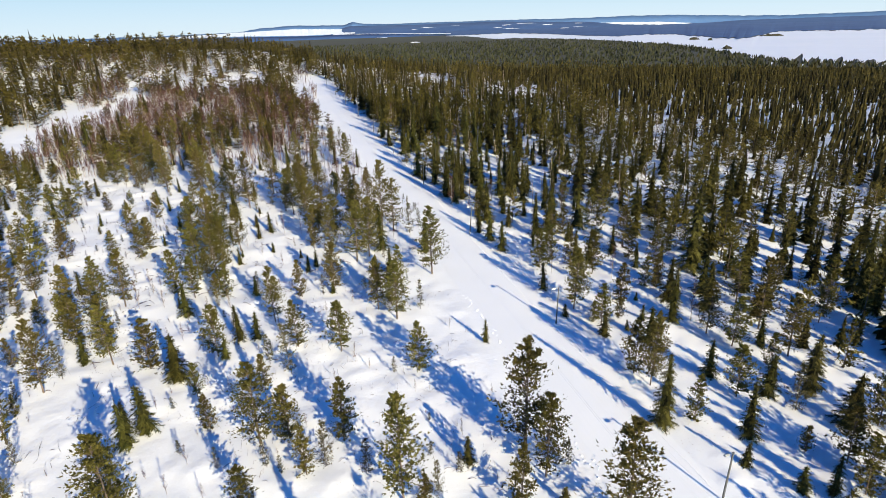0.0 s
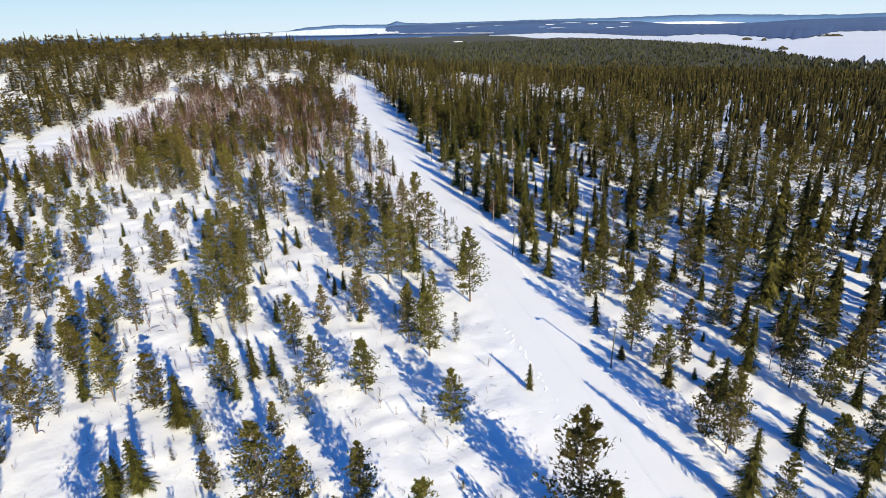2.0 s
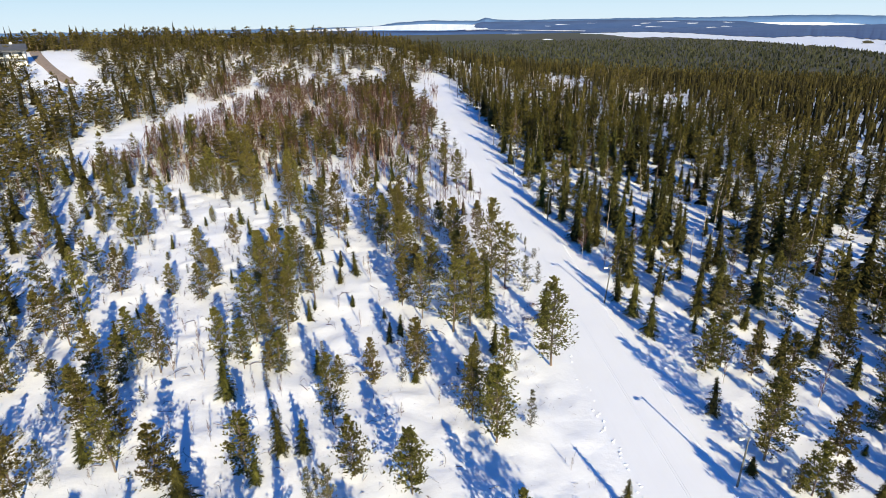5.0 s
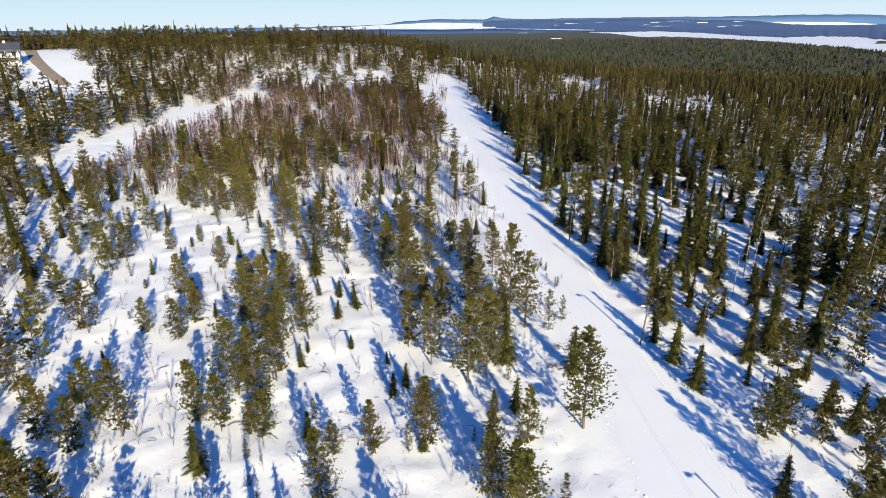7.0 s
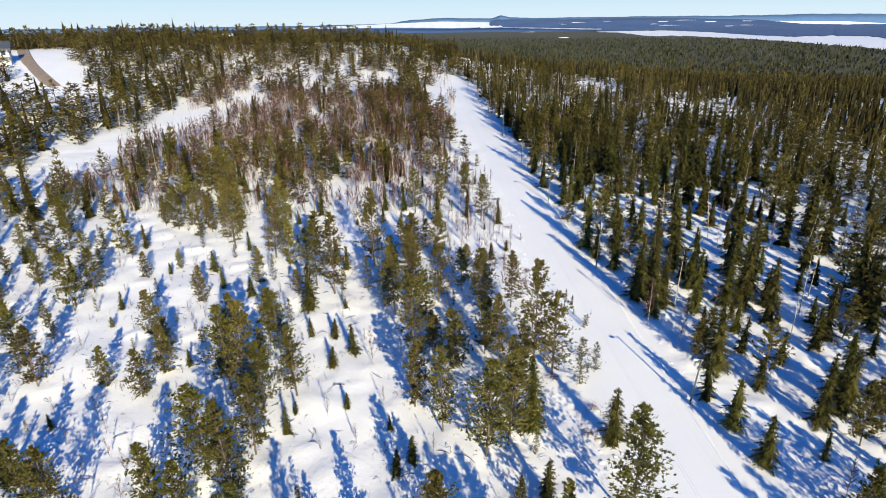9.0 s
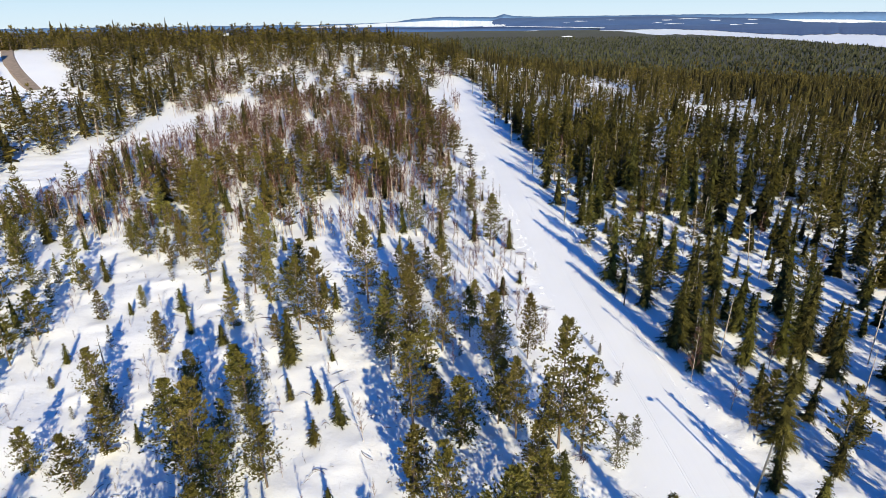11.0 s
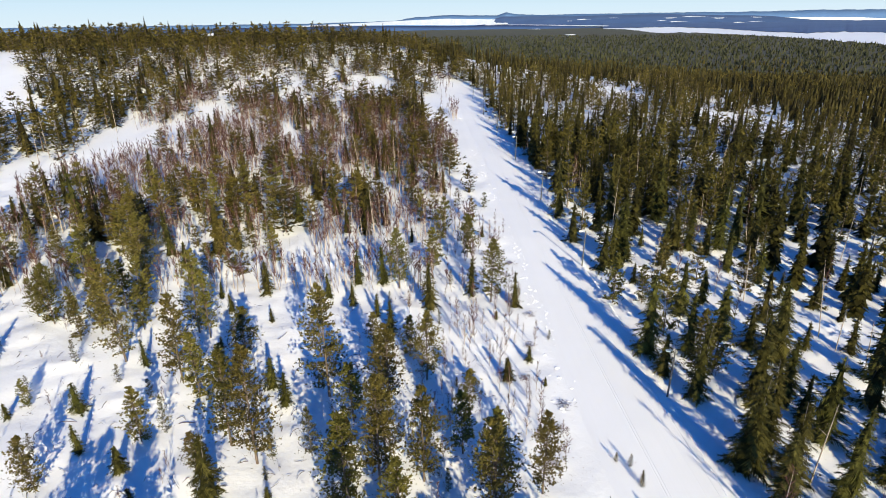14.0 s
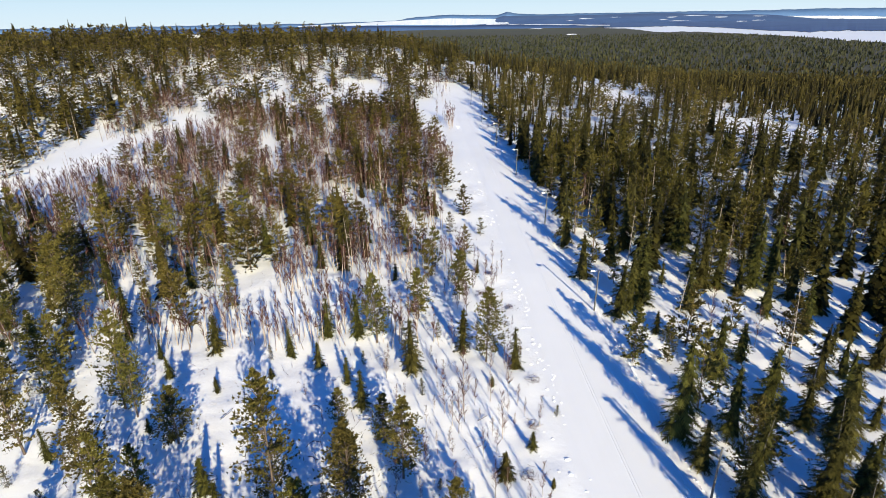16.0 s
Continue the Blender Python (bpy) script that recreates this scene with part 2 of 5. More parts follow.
xs, ys = axis(-60, 58, 0.68, -4900, 4900), axis(26, 180, 0.68, -3000, 4900)
gx, gy = np.meshgrid(xs, ys)
gz = ground(gx, gy)
for j in range(len(ys)):
    if -40 < ys[j] < 420:
        for i in range(len(xs)):
            if -200 < xs[i] < 200:
                gz[j, i] += relief(xs[i], ys[j])
nx, ny = len(xs), len(ys)
ids = np.arange(nx * ny).reshape(ny, nx)
quads = np.stack([ids[:-1, :-1], ids[:-1, 1:], ids[1:, 1:], ids[1:, :-1]], -1).reshape(-1, 4)
mid_x, mid_y = (gx[:-1, :-1] + gx[1:, 1:]) / 2, (gy[:-1, :-1] + gy[1:, 1:]) / 2
wooded = ((np.hypot(mid_x, mid_y) > 455) & (mid_y > -200)).ravel().astype(np.int32)
tagged(new("ground", mesh_from("ground", np.stack([gx, gy, gz], -1), quads, [SNOW, FAR_WOOD], slots=wooded, smooth_faces=True)),
       "snow-covered hillside rolling down to far woodland", "ground", kind="structure")

# groomed ski trail: one profile swept along y, with two pairs of ski tracks and shallow edges
profile = [(23.4, -0.07), (24.6, -0.01), (25.6, 0.0), (26.6, 0.0)]
for c, deep in ((27.75, 0.014), (28.0, 0.014), (30.85, 0.006), (31.9, 0.012)):
    profile += [(c - 0.07, 0.0), (c - 0.045, -deep), (c + 0.045, -deep), (c + 0.07, 0.0)]
profile += [(32.2, 0.0), (32.8, -0.01), (33.8, -0.07)]
ty = np.arange(-40, 316, 1.2)
tv = np.zeros((len(ty), len(profile), 3))
for k, (px, pz) in enumerate(profile):
    sway = 0.25 * np.sin(ty * 0.043) + 0.12 * np.sin(ty * 0.13 + 1)
    left, right = np.interp(ty, EDGE_Y, EDGE_LEFT), np.interp(ty, EDGE_Y, EDGE_RIGHT)
    tv[:, k, 0] = left + (px - 23.4) / 10.4 * (right - left) + sway * (0.5 if 26 < px < 32 else 1.0)
    tv[:, k, 1] = ty
    tv[:, k, 2] = ground(tv[:, k, 0], ty) + pz + 0.02
ti = np.arange(len(ty) * len(profile)).reshape(len(ty), -1)
tagged(new("ski_trail", mesh_from("ski_trail", tv, np.stack([ti[:-1, :-1], ti[:-1, 1:], ti[1:, 1:], ti[1:, :-1]], -1).reshape(-1, 4), [GROOMED])),
       "groomed white ski trail with parallel ski tracks", "ski trail", kind="structure")
# crumbs of snow that the groomer pushed aside, a broken line along the trail's far side and a thinner one on the near side
r = random.Random(61)
V, F = [], []
for y in np.arange(30, 175, 0.27):
    for side in (0, 1):
        if r.random() < (0.12 if side == 0 else 0.55 if noise.noise(Vector((3.3, y * 0.12, side))) > 0.1 else 0.93):
            continue
        l, e = float(np.interp(y, EDGE_Y, EDGE_LEFT)), float(np.interp(y, EDGE_Y, EDGE_RIGHT))
        x = (e - 1.25 + 0.5 * math.sin(y * 0.05 + 1) if side == 0 else l + 0.6) + r.gauss(0, 0.05 + 0.2 * side)
        w, h, o, z, a = r.uniform(0.06, 0.14), r.uniform(0.04, 0.09), len(V), ground_at(x, y), r.uniform(0, 6.28)
        V += [(x + 1.3 * w * math.cos(a + k * 1.571), y + w * math.sin(a + k * 1.571), z - 0.02) for k in range(4)]
        V += [(x + 0.5 * w * math.cos(a + k * 1.571 + 0.4), y + 0.5 * w * math.sin(a + k * 1.571 + 0.4), z + h * r.uniform(0.7, 1.2)) for k in range(4)]
        F += [(o + k, o + (k + 1) % 4, o + 4 + (k + 1) % 4, o + 4 + k) for k in range(4)] + [tuple(o + 4 + k for k in range(4))]
tagged(new("snow_crumbs", mesh_from("snow_crumbs", V, F, [GROOMED])), "crumbled line of snow along the groomed trail", "snow lumps", kind="stuff")


# ---- tree meshes ----
def blades(rng, centre, out, count, length, width, spread):
    """Flat needle tufts: thin triangles that leave a point, roughly along out."""
    n = len(centre) * count
    c = np.repeat(centre, count, 0)
    d = np.repeat(out, count, 0) + rng.normal(0, spread, (n, 3))
    d /= np.linalg.norm(d, axis=1, keepdims=True) + 1e-9
    side = np.cross(d, rng.normal(0, 1, (n, 3)))
    side /= np.linalg.norm(side, axis=1, keepdims=True) + 1e-9
    ln = (length * rng.uniform(0.7, 1.3, n))[:, None]
    w = (width * rng.uniform(0.7, 1.3, n))[:, None]
    start = c - d * ln * 0.25
    v = np.stack([start - side * w * 0.5, start + side * w * 0.5, c + d * ln], 1)
    tone = np.repeat(np.clip(np.repeat(rng.uniform(0, 1, len(centre)), count) * 0.6 + rng.uniform(0, 0.4, n), 0, 1), 3)
    return v.reshape(-1, 3), tone


def crown_points(rng, kind, height, branches, per_branch):
    """Where the tufts sit, and which way they point: whorls of branches round a stem."""
    pine = kind not in ("spruce", "old_spruce", "spire")
    z0 = rng.uniform(0.03, 0.15) if kind in ("pine", "hill_pine") else rng.uniform(0.05, 0.18) if kind == "tall" else rng.uniform(0.03, 0.12) if kind == "young" else 0.035
    low, high = {"pine": (0.23, 0.31), "hill_pine": (0.25, 0.35), "tall": (0.20, 0.26), "young": (0.18, 0.23), "spruce": (0.18, 0.25), "old_spruce": (0.155, 0.205)}.get(kind, (0.13, 0.22))
    reach = height * rng.uniform(low, high)
    whorls = max(6, branches // (5 if pine else 7))
    centre, out, limbs = [], [], []
    lobes = rng.uniform(0.65, 1.15, 7)
    for w in range(whorls):
        s = (w + rng.uniform(-0.3, 0.3)) / whorls
        s = min(max(s, 0.0), 0.985)
        z = height * (z0 + (1 - z0) * s)
        if pine:
            r = reach * (1 - s) ** 0.72 * (0.65 + 0.35 * min(1, s / 0.2))
        else:
            r = reach * ((1 - s) ** 0.68) * (0.8 + 0.2 * min(1, s / 0.1)) * (1 + 0.22 * math.sin(w * 1.9 + lobes[0] * 20)) + 0.03 * height * (1 - s) * rng.uniform(0, 1)
        for b in range(branches // whorls):
            a = rng.uniform(0, 2 * math.pi)
            lr = r * rng.uniform(0.6, 1.2 if s > 0.15 else 0.9) * lobes[int(a / 6.2832 * 7) % 7]
            if pine and rng.uniform() < 0.12:
                continue
            rise = rng.uniform(0.1, 0.55) + 0.6 * s if pine else rng.uniform(-0.5, -0.2) + 0.6 * s
            d = np.array([math.cos(a), math.sin(a), rise])
            base = np.array([0, 0, z])
            limbs.append((base, base + d * lr))
            f = rng.uniform(0.22 if pine else 0.15, 1.0, per_branch) ** (0.8 if pine else 0.7)
            p = base + d * (lr * f)[:, None]
            p += rng.normal(0, 1, p.shape).clip(-1.4, 1.4) * (0.115 if pine else 0.08) * (lr + 0.2) * np.array([1, 1, 0.6])
            if not pine:
                p[:, 2] += 0.25 * lr * (f - 0.5) ** 2 - 0.10 * lr * f
            centre.append(p)
            o = np.tile(d, (per_branch, 1)) + (np.array([0, 0, 0.45]) if pine else np.array([0, 0, -0.1]))
            out.append(o)
    top = np.array([[0, 0, height * 0.975], [0, 0, height * 0.95], [0, 0, height * 0.93]])
    centre.append(top)
    out.append(np.tile([0, 0, 1.0], (3, 1)))
    return np.concatenate(centre), np.concatenate(out), limbs, z0, reach


def kite(a, tip, half, lift):
    """A flat spray of twigs as two triangles: narrow at the stem, widest past the middle."""
    d = tip - a
    side = np.array([-d[1], d[0], 0])
    side = side / (np.linalg.norm(side) + 1e-9) * half
    m = a + d * 0.6 + np.array([0, 0, lift])
    return [a, m - side, tip, a, tip, m + side]


def sprays(rng, height, z0, reach, tiers, sides):
    """Drooping spruce branches in tiers round the stem."""
    v, t = [], []
    for i in range(tiers):
        for k in range(sides):
            s = min(max((i + rng.uniform(-0.4, 0.4)) / tiers, 0), 0.97)
            a = 2 * math.pi * (k + rng.uniform(0, 1)) / sides
            r = reach * ((1 - s) ** 0.8) * rng.uniform(0.6, 1.12) + 0.01 * height
            z = height * (z0 + (1 - z0) * s) + 0.35 * r
            tip = np.array([r * math.cos(a), r * math.sin(a), max(z - r * rng.uniform(0.35, 0.75), 0.03)])
            v += kite(np.array([0, 0, z]), tip, r * rng.uniform(0.20, 0.38), 0.02 * r)
            t += [rng.uniform(0.0, 0.75)] * 6
    v += [np.array(p) for p in ((-0.02 * height * 0.5, 0, height * 0.88), (0.01 * height, 0, height * 0.88), (0, 0, height))]
    return np.array(v), np.array(t + [0.5] * 3)


def plumes(rng, height, z0, reach, tiers, sides, steps, longest=9.0, slim=1.0, taper=0.82):
    """Pine branches: rising axes of uneven length, bushy with short twigs towards their ends."""
    v, t = [], []
    lobes = rng.uniform(0.6, 1.2, 6)
    for i in range(tiers):
        drop = rng.uniform(0.7, 1.15)
        for k in range(sides):
            s = min(max((i + rng.uniform(-0.5, 0.5)) / tiers, 0), 0.97)
            a = 2 * math.pi * (k + rng.uniform(0, 1)) / sides
            r = reach * ((1 - s) ** taper) * (0.72 + 0.28 * min(1, s / 0.12)) * rng.uniform(0.6, 1.15) * lobes[int(a / 6.2832 * 6) % 6] * drop + 0.016 * height
            z = height * (z0 + (1 - z0) * s * 0.97)
            p0 = np.array([0, 0, z])
            d = np.array([r * math.cos(a), r * math.sin(a), r * (rng.uniform(-0.1, 0.35) + 0.5 * s)])
            across = np.array([-math.sin(a), math.cos(a), 0])
            base = rng.uniform(0.0, 0.7)
            for f in np.linspace(0.3, 1.0, steps):
                for side in (-1, 1):
                    q = p0 + d * f + rng.normal(0, 0.05, 3) * r
                    ln = min(r * (0.85 - 0.5 * f), longest) * rng.uniform(0.5, 0.95) + 0.06
                    e = q + (across * side * rng.uniform(0.3, 0.9) + d / r * 0.7 + np.array([0, 0, rng.uniform(-0.25, 0.6)])) * ln
                    w = (d / r + np.array([0, 0, rng.uniform(-0.6, 0.6)])) * ln * 0.26 * slim * (6 / (steps + 1))
                    v += [q - w * 0.6, q + w, e]
                    t += [min(1, base + rng.uniform(0, 0.3))] * 3
    v += [np.array(p) for p in ((-0.012 * height, 0, height * 0.9), (0.012 * height, 0, height * 0.9), (0, 0, height))]
    return np.array(v), np.array(t + [0.5] * 3)


def feathers(rng, height, z0, reach, tiers, sides):
    """Spruce branches seen close: a drooping axis with side twigs on both sides."""
    v, t = [], []
    for i in range(tiers):
        for k in range(sides):
            s = min(max((i + rng.uniform(-0.5, 0.5)) / tiers, 0), 0.97)
            a = 2 * math.pi * (k + rng.uniform(0, 1)) / sides
            r = reach * ((1 - s) ** 0.62) * rng.uniform(0.5, 1.15) + 0.012 * height
            z = height * (z0 + (1 - z0) * s) + 0.3 * r
            p0 = np.array([0, 0, z])
            tip = np.array([r * math.cos(a), r * math.sin(a), max(z - r * rng.uniform(0.3, 0.65), 0.03)])
            d = tip - p0
            across = np.array([-math.sin(a), math.cos(a), 0])
            base = rng.uniform(0.05, 0.75)
            for f in (0.25, 0.38, 0.5, 0.62, 0.74, 0.87):
                for side in (-1, 1):
                    q = p0 + d * f
                    ln = r * (0.85 - 0.6 * f) * rng.uniform(0.4, 0.75)
                    e = q + (across * side * 0.8 + d / r * 0.75) * ln + np.array([0, 0, -0.12 * ln])
                    w = (d / r * 0.24 + np.array([0, 0, rng.uniform(-0.1, 0.1)])) * ln
                    v += [q - w * 0.4, q + w, e]
                    t += [min(1, base + rng.uniform(0, 0.25))] * 3
            v += [p0 + d * 0.7 - across * 0.06 * r, p0 + d * 0.7 + across * 0.06 * r, p0 + d * 1.08]
            t += [base + 0.2] * 3
    v += [np.array(p) for p in ((-0.008 * height, 0, height * 0.88), (0.008 * height, 0, height * 0.88), (0, 0, height))]
    return np.array(v), np.array(t + [0.5] * 3)


def inner(rng, height, z0, reach, sides, rings):
    """The dense inside of a spruce, ragged from tier to tier; shade painted in as dark tones."""
    ring = []
    for i in range(rings):
        s = i / rings
        ring.append([(lambda a, r: (r * math.cos(a), r * math.sin(a), max(0.04, height * (z0 + (1 - z0) * (s + rng.uniform(-0.07, 0.07))))))(
            2 * math.pi * (k + 0.5 * (i % 2)) / sides, reach * (1 - s) ** 0.8 * rng.uniform(0.45, 1.3)) for k in range(sides)])
    ring.append([(0, 0, height * 0.97)] * sides)
    v, t = [], []
    for i in range(rings):
        for k in range(sides):
            a, b, c, d = ring[i][k], ring[i][(k + 1) % sides], ring[i + 1][k], ring[i + 1][(k + 1) % sides]
            v += [a, b, d] + ([a, d, c] if i < rings - 1 else [])
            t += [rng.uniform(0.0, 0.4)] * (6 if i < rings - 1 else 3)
    return np.array(v), np.array(t)


def crown_mesh(seed, kind, height, branches, per_branch, count, length, width, tiers=None):
    rng = np.random.default_rng(seed)
    c, o, limbs, z0, reach = crown_points(rng, kind, height, branches, per_branch)
    v, tone = blades(rng, c, o, count, length, width, {"spruce": 0.7, "old_spruce": 0.7, "spire": 0.6, "hill_pine": 0.95}.get(kind, 1.05))
    v[:, 2] = np.maximum(v[:, 2], 0.04)
    f = np.arange(len(v)).reshape(-1, 3)
    if kind in ("spruce", "old_spruce") and not tiers:
        kv, kt = feathers(rng, height, z0, reach, *((22, 7) if branches > 100 else (13, 7) if branches > 50 else (12, 6)))
    elif kind in ("spruce", "old_spruce", "spire"):
        kv, kt = sprays(rng, height, z0, reach, *tiers)
    elif kind == "hill_pine":
        kv, kt = plumes(rng, height, z0, reach, *tiers, taper=0.68)
    else:
        kv, kt = plumes(rng, height, z0, reach, *({"young": (12, 5, 3, 0.22, 0.45), "tall": (15, 6, 3, 0.22, 0.6)}.get(kind, (10, 6, 3, 0.20, 0.6) if branches > 60 else (10, 6, 4, 0.36, 0.7))))
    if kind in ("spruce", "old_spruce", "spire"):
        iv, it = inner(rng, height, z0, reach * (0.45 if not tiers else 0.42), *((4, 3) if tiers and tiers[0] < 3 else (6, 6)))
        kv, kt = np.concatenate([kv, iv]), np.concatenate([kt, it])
    n = len(v)
    v = np.concatenate([v, kv])
    f = np.concatenate([f, np.arange(n, n + len(kv)).reshape(-1, 3)])
    tone = np.concatenate([tone, kt])
    return v, f, tone, limbs


def trunk_geometry(seed, height, thick, sides=6, rings=5):
    rng = np.random.default_rng(seed + 77)
    lean = rng.normal(0, 0.012, 2)
    pts, rad = [], []
    for i in range(rings + 1):
        f = i / rings
        pts.append((lean[0] * height * f * f * 1.5, lean[1] * height * f * f * 1.5, height * 0.985 * f - (0.25 if i == 0 else 0)))
        rad.append(thick * (1.15 if i == 0 else 1 - 0.9 * f))
    return tube(pts, rad, sides)


def limb_geometry(limbs, thick):
    verts, faces = [], []
    for a, b in limbs:
        o = len(verts)
        n = np.array([-(b - a)[1], (b - a)[0], 0])
        n = n / (np.linalg.norm(n) + 1e-9) * thick
        up = np.array([0, 0, thick])
        verts += [a - n, a + n, a + up, a - up, b]
        faces += [(o, o + 1, o + 4), (o + 2, o + 3, o + 4)]
    return verts, faces


TREES = {}
NEEDLE_MAT = {"hill_pine": PINE_NEEDLES, "pine": PINE_NEEDLES, "tall": PINE_NEEDLES, "young": YOUNG_NEEDLES, "spruce": SPRUCE_NEEDLES, "old_spruce": SPRUCE_NEEDLES, "spire": SPRUCE_NEEDLES}
BARK_MAT = {"hill_pine": PINE_BARK, "pine": PINE_BARK, "tall": PINE_BARK, "young": GREY_BARK, "spruce": GREY_BARK, "old_spruce": GREY_BARK, "spire": GREY_BARK}
SETUP = {"pine": (105, 9, 5, 0.165, 0.108, 0.06), "tall": (135, 10, 5, 0.17, 0.116, 0.09), "young": (55, 5, 4, 0.165, 0.062, 0.035), "spruce": (75, 5, 4, 0.16, 0.062, 0.075), "old_spruce": (126, 6, 4, 0.16, 0.064, 0.11)}
NOMINAL = {"hill_pine": 6.5, "spire": 8.0, "pine": 6.5, "tall": 10.0, "young": 5.0, "spruce": 5.5, "old_spruce": 9.5}
for kind, count in (("pine", 7), ("tall", 4), ("young", 4), ("spruce", 6), ("old_spruce", 4)):
    for k in range(count):
        br, per, cnt, ln, wd, th = SETUP[kind]
        H = NOMINAL[kind]
        seed = 100 * k + len(kind)
        v, f, tone, limbs = crown_mesh(seed, kind, H, br, per, cnt, ln, wd)
        tv_, tf_ = trunk_geometry(seed, H, th)
        if "spruce" not in kind:
            lv, lf = limb_geometry(limbs, 0.028)
            tf_ = [q[:3] for q in tf_] + [(q[0], q[2], q[3]) for q in tf_] + [tuple(len(tv_) + i for i in q) for q in lf]
            tv_ = list(tv_) + [tuple(q) for q in lv]
        meshes = [("trunk", mesh_from("trunk", tv_, tf_, [BARK_MAT[kind]], smooth_faces=True))]
        meshes.append(("crown", mesh_from("crown", v, f, [NEEDLE_MAT[kind]], tone)))
        TREES[kind, k] = meshes
for kind, br, per, cnt, ln, wd in (("pine", 44, 7, 3, 0.28, 0.17), ("spruce", 42, 4, 3, 0.26, 0.10)):
    # plainer ones for the edge of the wood
    for k in range(4):
        H = NOMINAL[kind]
        v, f, tone, limbs = crown_mesh(40 + 100 * k, kind, H, br, per, cnt, ln, wd)
        tv_, tf_ = trunk_geometry(40 + 100 * k, H, SETUP[kind][5], 5, 3)
        TREES["edge_" + kind, k] = [("trunk", mesh_from("trunk", tv_, tf_, [BARK_MAT[kind]], smooth_faces=True)), ("crown", mesh_from("crown", v, f, [NEEDLE_MAT[kind]], tone))]
    NOMINAL["edge_" + kind] = NOMINAL[kind]
COUNT = {"edge_pine": 4, "edge_spruce": 4, "pine": 7, "tall": 4, "young": 4, "spruce": 6, "old_spruce": 4, "birch": 4, "snag": 1}


def bare_tree(seed, height, twigs, thick, coarse=1.0, low=0.2, forks=5):
    """A leafless birch: a thin stem and many rising twigs."""
    rng = np.random.default_rng(seed)
    tv_, tf_ = trunk_geometry(seed, height, thick, 5, 5)
    verts, faces, tone = [], [], []
    for i in range(twigs):
        s = rng.uniform(low, 0.97)
        a = rng.uniform(0, 6.283)
        ln = height * rng.uniform(0.10, 0.30) * (1.15 - s * 0.8)
        p = np.array([0, 0, s * height])
        d = np.array([math.cos(a) * 0.55, math.sin(a) * 0.55, 1.0])
        d /= np.linalg.norm(d)
        for q in range(forks):
            d2 = d + rng.normal(0, 0.32 if q else 0.05, 3)
            d2 /= np.linalg.norm(d2)
            st = p + d * ln * (0.0 if q == 0 else rng.uniform(0.25, 0.8))
            l2 = ln * (1.0 if q == 0 else rng.uniform(0.3, 0.6))
            side = np.cross(d2, rng.normal(0, 1, 3))
            side = side / (np.linalg.norm(side) + 1e-9) * (0.018 if q == 0 else 0.011) * coarse
            o = len(verts)
            verts += [st - side, st + side, st + d2 * l2]
            faces.append((o, o + 1, o + 2))
            t = rng.uniform(0.1, 0.9)
            tone += [t, t, t]
    return tv_, tf_, verts, faces, tone


for k in range(4):
    tv_, tf_, v, f, tone = bare_tree(500 + k, 4.0, 40, 0.030, 1.1)
    TREES["birch", k] = [("trunk", mesh_from("trunk", tv_, tf_, [BIRCH_BARK], smooth_faces=True)), ("twig_crown", mesh_from("twig_crown", v, f, [TWIGS], tone))]
tv_, tf_ = trunk_geometry(901, 4.0, 0.11)
lv, lf = limb_geometry([(np.array([0, 0, z]), np.array([math.cos(z * 5) * 0.6, math.sin(z * 5) * 0.6, z + 0.15])) for z in (1.5, 2.1, 2.6, 3.0, 3.4)], 0.025)
tf_ = [q[:3] for q in tf_] + [(q[0], q[2], q[3]) for q in tf_] + [tuple(len(tv_) + i for i in q) for q in lf]
TREES["snag", 0] = [("trunk", mesh_from("trunk", list(tv_) + [tuple(q) for q in lv], tf_, [DEAD_WOOD], smooth_faces=True))]
NOMINAL["birch"] = NOMINAL["snag"] = 4.0
WORDS = {"pine": ("pine_tree", "olive green pine tree standing in deep snow", "pine tree", "pine trees"),
         "tall": ("pine_tree", "tall old pine with bare reddish lower trunk in snow", "pine tree", "pine trees"),
         "young": ("young_pine", "thin sparse young pine in open snow", "young pine", "young pines"),
         "spruce": ("spruce_tree", "dark green pointed spruce tree in the snow", "spruce tree", "spruce trees"),
         "old_spruce": ("spruce_tree", "tall dense dark green spruce tree in deep snow", "spruce tree", "spruce trees"),
         "birch": ("birch_tree", "leafless birch with fine brown twigs in snow", "birch tree", "birch trees"),
         "snag": ("dead_tree", "bare grey dead tree trunk in the snow", "dead tree", "")}
WORDS["edge_pine"], WORDS["edge_spruce"] = WORDS["pine"], WORDS["spruce"]
PLACED = []
rnd = random.Random(7)
FIRST = {}


